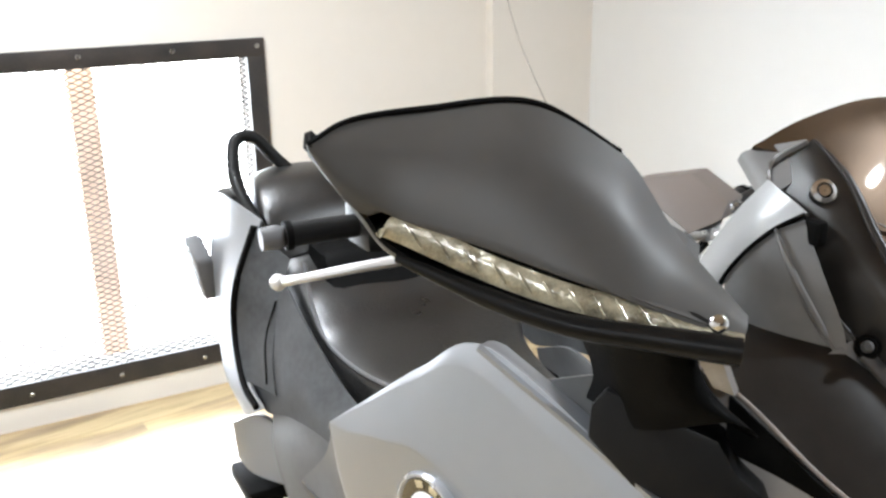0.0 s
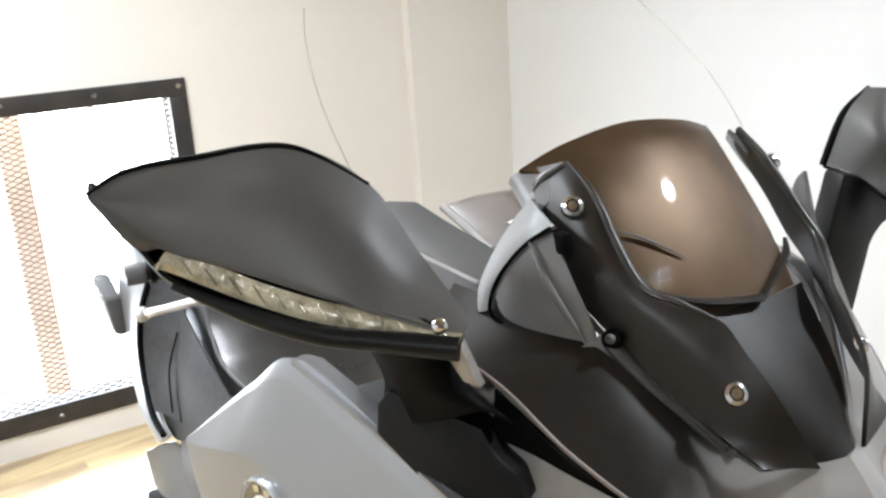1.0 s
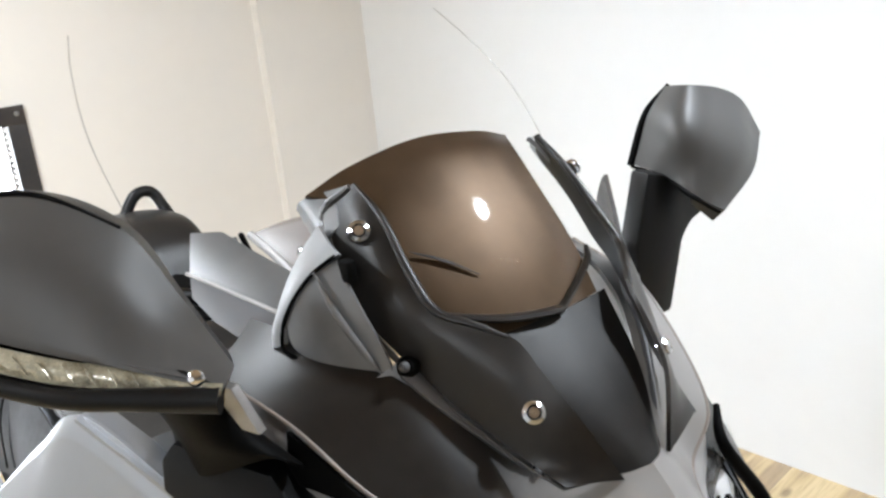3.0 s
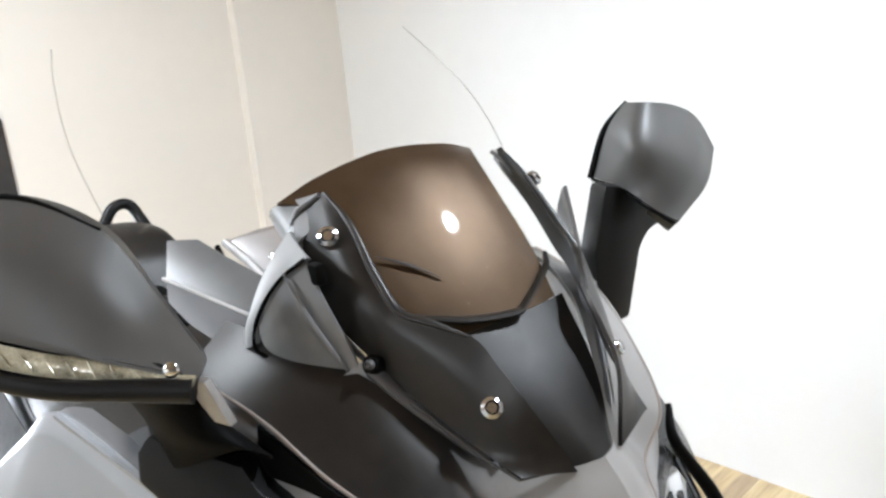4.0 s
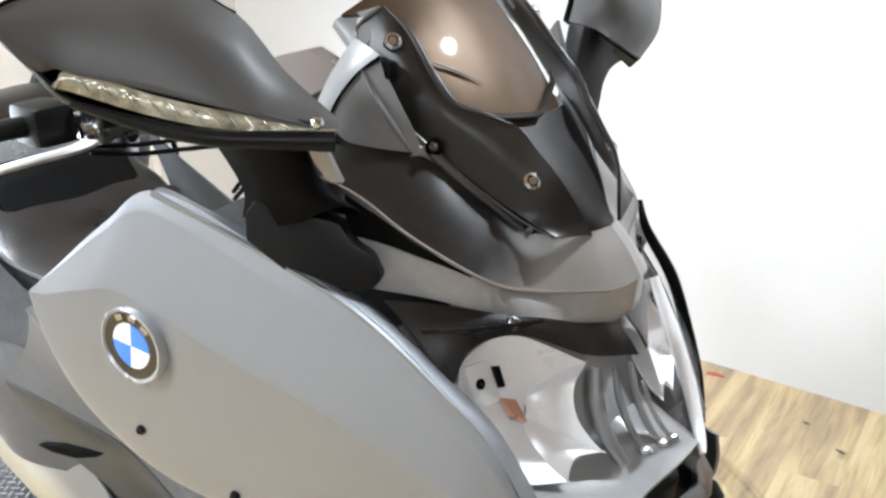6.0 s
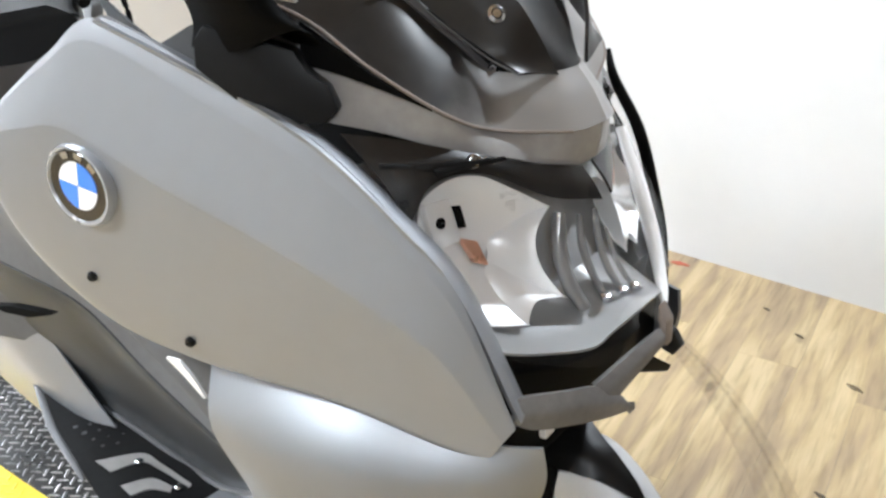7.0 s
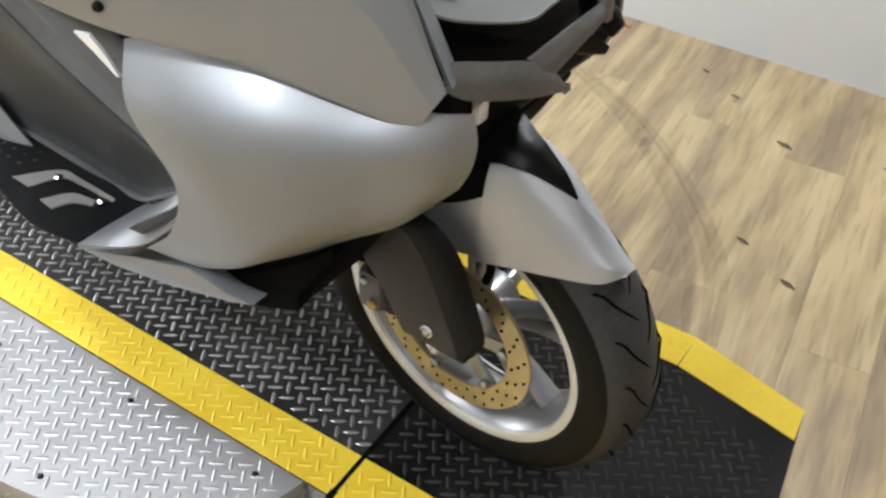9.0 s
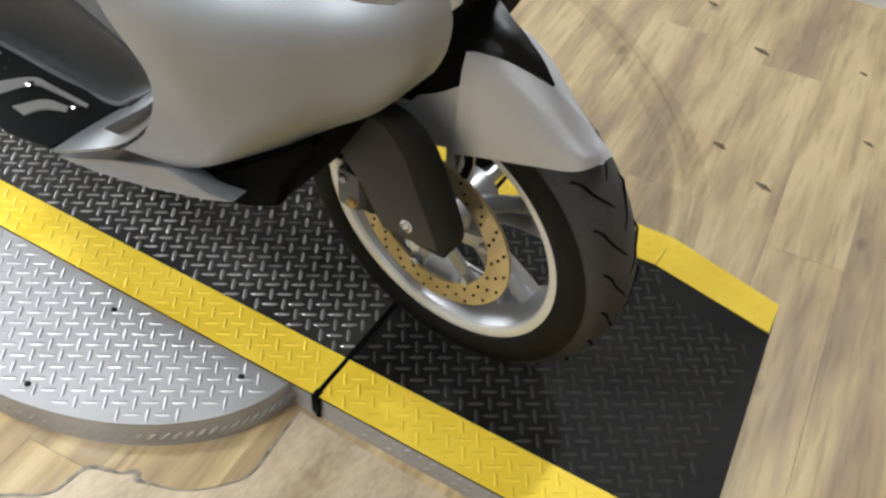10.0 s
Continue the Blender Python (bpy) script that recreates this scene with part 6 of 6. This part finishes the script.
part("glove_box_edge", tube([(-0.461, -0.094, 1.238), (-0.412, -0.095, 1.225), (-0.363, -0.098, 1.211)], 0.0045, 14, 8), POD_SHEEN, scooter, "pale edge of the glove box")
part("fairing_inner_panel", prism([(-0.323, -0.285, 1.128), (-0.257, -0.285, 1.161), (-0.239, -0.280, 1.165), (-0.250, -0.275, 1.115), (-0.297, -0.285, 1.119)], (0, 0.006, 0), 0.001), DASH_GREY, scooter, "grey inner fairing panel beside the mirror foot")

# ---- seat ----
def seat_rows(stations):
    rows = []
    for x, z, w, drop in stations:
        h = [(x, -w - 0.012, z - drop), (x, -w - 0.008, z - 0.030), (x, -w + 0.012, z - 0.004), (x, -w * 0.5, z + 0.004), (x, 0, z)]
        g = float(np.interp(x, (-1.3, -1.1, -1.0, -0.9, -0.75, -0.6), (1.0, 0.9, 0.75, 0.5, 0.35, 0.3)))
        rows.append(h + [(a, -b * g, c) for a, b, c in h[-2::-1]])
    return rows


seat = part("seat", sheet(seat_rows([(-0.60, 0.845, 0.09, 0.06), (-0.66, 0.868, 0.115, 0.08), (-0.78, 0.866, 0.15, 0.09), (-0.92, 0.858, 0.185, 0.09), (-1.04, 0.868, 0.20, 0.09), (-1.10, 0.895, 0.20, 0.10)]), 40, 36, 0.01, (-0.9, 0, 0.6)), LEATHER, scooter, "black leather-look rider seat with stitched seams")
part("lumbar_pad", sheet(seat_rows([(-1.085, 0.875, 0.195, 0.05), (-1.16, 0.905, 0.195, 0.06), (-1.25, 0.93, 0.19, 0.08), (-1.30, 0.96, 0.185, 0.09)]), 24, 36, 0.01, (-1.3, 0, 0.8)), LEATHER, seat, "stitched lumbar pad")
part("pillion_seat", sheet(seat_rows([(-1.27, 0.945, 0.185, 0.07), (-1.31, 1.02, 0.20, 0.10), (-1.38, 1.06, 0.195, 0.12), (-1.48, 1.06, 0.17, 0.12), (-1.56, 1.02, 0.14, 0.09)]), 30, 36, 0.01, (-1.35, 0, 0.8)), LEATHER, seat, "black pillion seat")
part("piping", tube([(-0.66, -0.112, 0.866), (-0.78, -0.148, 0.865), (-0.92, -0.184, 0.856), (-1.04, -0.198, 0.866), (-1.10, -0.198, 0.905), (-1.135, -0.196, 0.975)], 0.0035, 50, 6), GREY_PLASTIC, seat, "grey seat piping")
rows = [
    [(-0.72, -0.18, 0.80), (-0.72, -0.225, 0.77), (-0.72, -0.235, 0.74)],
    [(-0.88, -0.215, 0.83), (-0.88, -0.250, 0.80), (-0.88, -0.258, 0.775)],
    [(-1.02, -0.225, 0.88), (-1.02, -0.258, 0.82), (-1.03, -0.270, 0.755)],
    [(-1.15, -0.225, 0.93), (-1.15, -0.262, 0.83), (-1.15, -0.278, 0.715)],
    [(-1.26, -0.225, 0.98), (-1.26, -0.262, 0.86), (-1.24, -0.278, 0.74)],
]
both("seat_side", rows, LEG, "dark grey side cover below the seat", nu=30, nv=12)
rows = [
    [(-1.23, -0.235, 1.03), (-1.33, -0.262, 1.05), (-1.42, -0.255, 1.04)],
    [(-1.245, -0.268, 0.93), (-1.33, -0.280, 0.93), (-1.41, -0.284, 0.935)],
    [(-1.255, -0.280, 0.83), (-1.33, -0.287, 0.82), (-1.40, -0.286, 0.83)],
    [(-1.19, -0.290, 0.755), (-1.28, -0.300, 0.72), (-1.35, -0.295, 0.715)],
    [(-1.125, -0.290, 0.735), (-1.18, -0.297, 0.70), (-1.24, -0.292, 0.67)],
]
part("tail_panel", sheet(rows, 30, 16), SILVER, scooter, "silver tail side panel")
rows = [
    [(-1.233, -0.244, 1.020), (-1.215, -0.235, 1.000), (-1.180, -0.205, 0.970)],
    [(-1.248, -0.279, 0.920), (-1.215, -0.262, 0.915), (-1.160, -0.235, 0.905)],
    [(-1.258, -0.288, 0.830), (-1.215, -0.276, 0.830), (-1.130, -0.264, 0.825)],
    [(-1.193, -0.298, 0.757), (-1.165, -0.287, 0.760), (-1.100, -0.274, 0.765)],
]
part("tail_side", sheet(rows, 24, 10, 0.003, (-1.2, 0, 0.9)), LEG, scooter, "dark grey inner tail panel beside the seat")
part("tail_side_seam", tube([(-1.165, -0.241, 0.905), (-1.150, -0.268, 0.845), (-1.128, -0.279, 0.775)], 0.0016, 16, 6), GAP, scooter, "fine seam in the tail panel")
for f in (1, -1):
    part("tail_seam", tube([(-1.235, -0.247 * f, 1.02), (-1.25, -0.282 * f, 0.92), (-1.26, -0.291 * f, 0.83), (-1.195, -0.301 * f, 0.757), (-1.127, -0.30 * f, 0.738)], 0.006, 40, 8), BLACK_MATT, scooter, "black seam along the tail panel")
    rail = part("grab_rail", tube([(-1.26, -0.225 * f, 0.99), (-1.40, -0.222 * f, 1.04), (-1.45, -0.215 * f, 1.09), (-1.47, -0.200 * f, 1.125), (-1.47, -0.165 * f, 1.125), (-1.46, -0.130 * f, 1.085), (-1.44, -0.10 * f, 1.05)], [0.014, 0.014, 0.012, 0.012, 0.012, 0.012, 0.012], 50, 12), BLACK_SATIN, scooter, "black grab rail")
    if f < 0:
        rail.matrix_basis = Matrix.Translation((0, -0.03, -0.03))
    part("rail_mount", block((-1.46, -0.235 * f - 0.02, 0.97), (-1.38, -0.235 * f + 0.02, 1.04), 0.012), BLACK_SATIN, rail, "black rail mount")
    ind = part("rear_indicator", prism([(-1.46, -0.270 * f, 0.84), (-1.40, -0.273 * f, 0.84), (-1.39, -0.285 * f, 0.92), (-1.43, -0.296 * f, 0.965), (-1.47, -0.288 * f, 0.93)], (0, -0.032 * f, 0.0), 0.008), GREY_PLASTIC, scooter, "grey rear indicator")
rows = [
    [(-0.50, -0.14, 0.78), (-0.50, -0.150, 0.70), (-0.50, -0.14, 0.50)],
    [(-0.66, -0.16, 0.765), (-0.66, -0.170, 0.68), (-0.66, -0.16, 0.48)],
    [(-0.85, -0.235, 0.755), (-0.85, -0.230, 0.70), (-0.85, -0.19, 0.50)],
    [(-1.00, -0.262, 0.765), (-1.00, -0.275, 0.68), (-1.00, -0.26, 0.52)],
    [(-1.13, -0.272, 0.715), (-1.12, -0.278, 0.65), (-1.10, -0.26, 0.54)],
]
both("tunnel_side", rows, LEG_GREY, "grey lower side panel behind the leg shield", nu=30, nv=12)
part("rear_core", prism([(-0.55, -0.14, 0.40), (-0.60, -0.14, 0.80), (-0.95, -0.14, 0.80), (-1.10, -0.14, 0.84), (-1.20, -0.14, 0.96), (-1.48, -0.14, 0.98), (-1.50, -0.14, 0.80), (-1.3, -0.14, 0.62), (-1.25, -0.14, 0.40)], (0, 0.28, 0), 0.02), BLACK_MATT, scooter, "black frame and engine cover")
rows = [[(-0.72, -0.20, 0.40), (-0.72, -0.215, 0.36), (-0.72, -0.20, 0.31)], [(-1.00, -0.215, 0.62), (-1.00, -0.235, 0.48), (-1.00, -0.21, 0.33)], [(-1.25, -0.22, 0.66), (-1.25, -0.235, 0.50), (-1.25, -0.21, 0.38)]]
part("rear_side_panel", sheet(rows, 24, 12), SILVER, scooter, "silver panel below the seat, behind the foot board")
rear = part("rear_wheel", lathe(tyre, Matrix.Translation((-1.59, 0, 0.345)), 96), RUBBER, scooter, "rear tyre")
part("rear_rim", lathe([(0.196, -0.05), (0.186, -0.04), (0.03, -0.03), (0.03, 0.03), (0.186, 0.04), (0.196, 0.05)], Matrix.Translation((-1.59, 0, 0.345)), 64), ALLOY, rear, "cast alloy rear rim")
peg = part("passenger_peg", block((-1.25, -0.325, 0.545), (-1.13, -0.225, 0.575), 0.008), BLACK_MATT, scooter, "folded black passenger peg")
part("peg_bracket", sheet([[(-1.24, -0.315, 0.66), (-1.24, -0.31, 0.585)], [(-1.18, -0.275, 0.69), (-1.17, -0.30, 0.585)], [(-1.10, -0.24, 0.64), (-1.10, -0.25, 0.58)]], 14, 8, 0.01, (-1.2, 0, 0.6)), SILVER_BRIGHT, scooter, "silver peg bracket")

for ob in (fair_l, flow[1]):
    ob.matrix_basis = Matrix.Translation((-0.03, -0.07, 0))
part("fairing_liner", sheet([[(x - 0.03, 0.237 - 0.291 * x - 0.074, z), (x - 0.05, 0.237 - 0.291 * x - 0.079, z - 0.04)] for x, z in high[3:]], 30, 6, 0.003, (0, 0.6, 0.9)), BLACK_MATT, scooter, "black liner inside the fairing edge")
part("lens_edge", tube([(-0.010, 0.100, 1.005), (0.026, 0.086, 0.949), (0.058, 0.072, 0.893), (0.086, 0.045, 0.857), (0.098, 0.030, 0.845)], [0.006, 0.009, 0.009, 0.007, 0.004], 40, 10), WHITE, lamp_unit, "pale moulded edge of the lens")
part("edge_seal", tube([(-0.06, 0.150, 1.075), (-0.04, 0.133, 1.048), (-0.02, 0.168, 0.979), (0.0, 0.181, 0.905), (0.01, 0.203, 0.83), (0.02, 0.205, 0.765)], [0.003, 0.006, 0.0075, 0.008, 0.007, 0.005], 40, 10), BLACK_MATT, scooter, "black rubber edge seal")
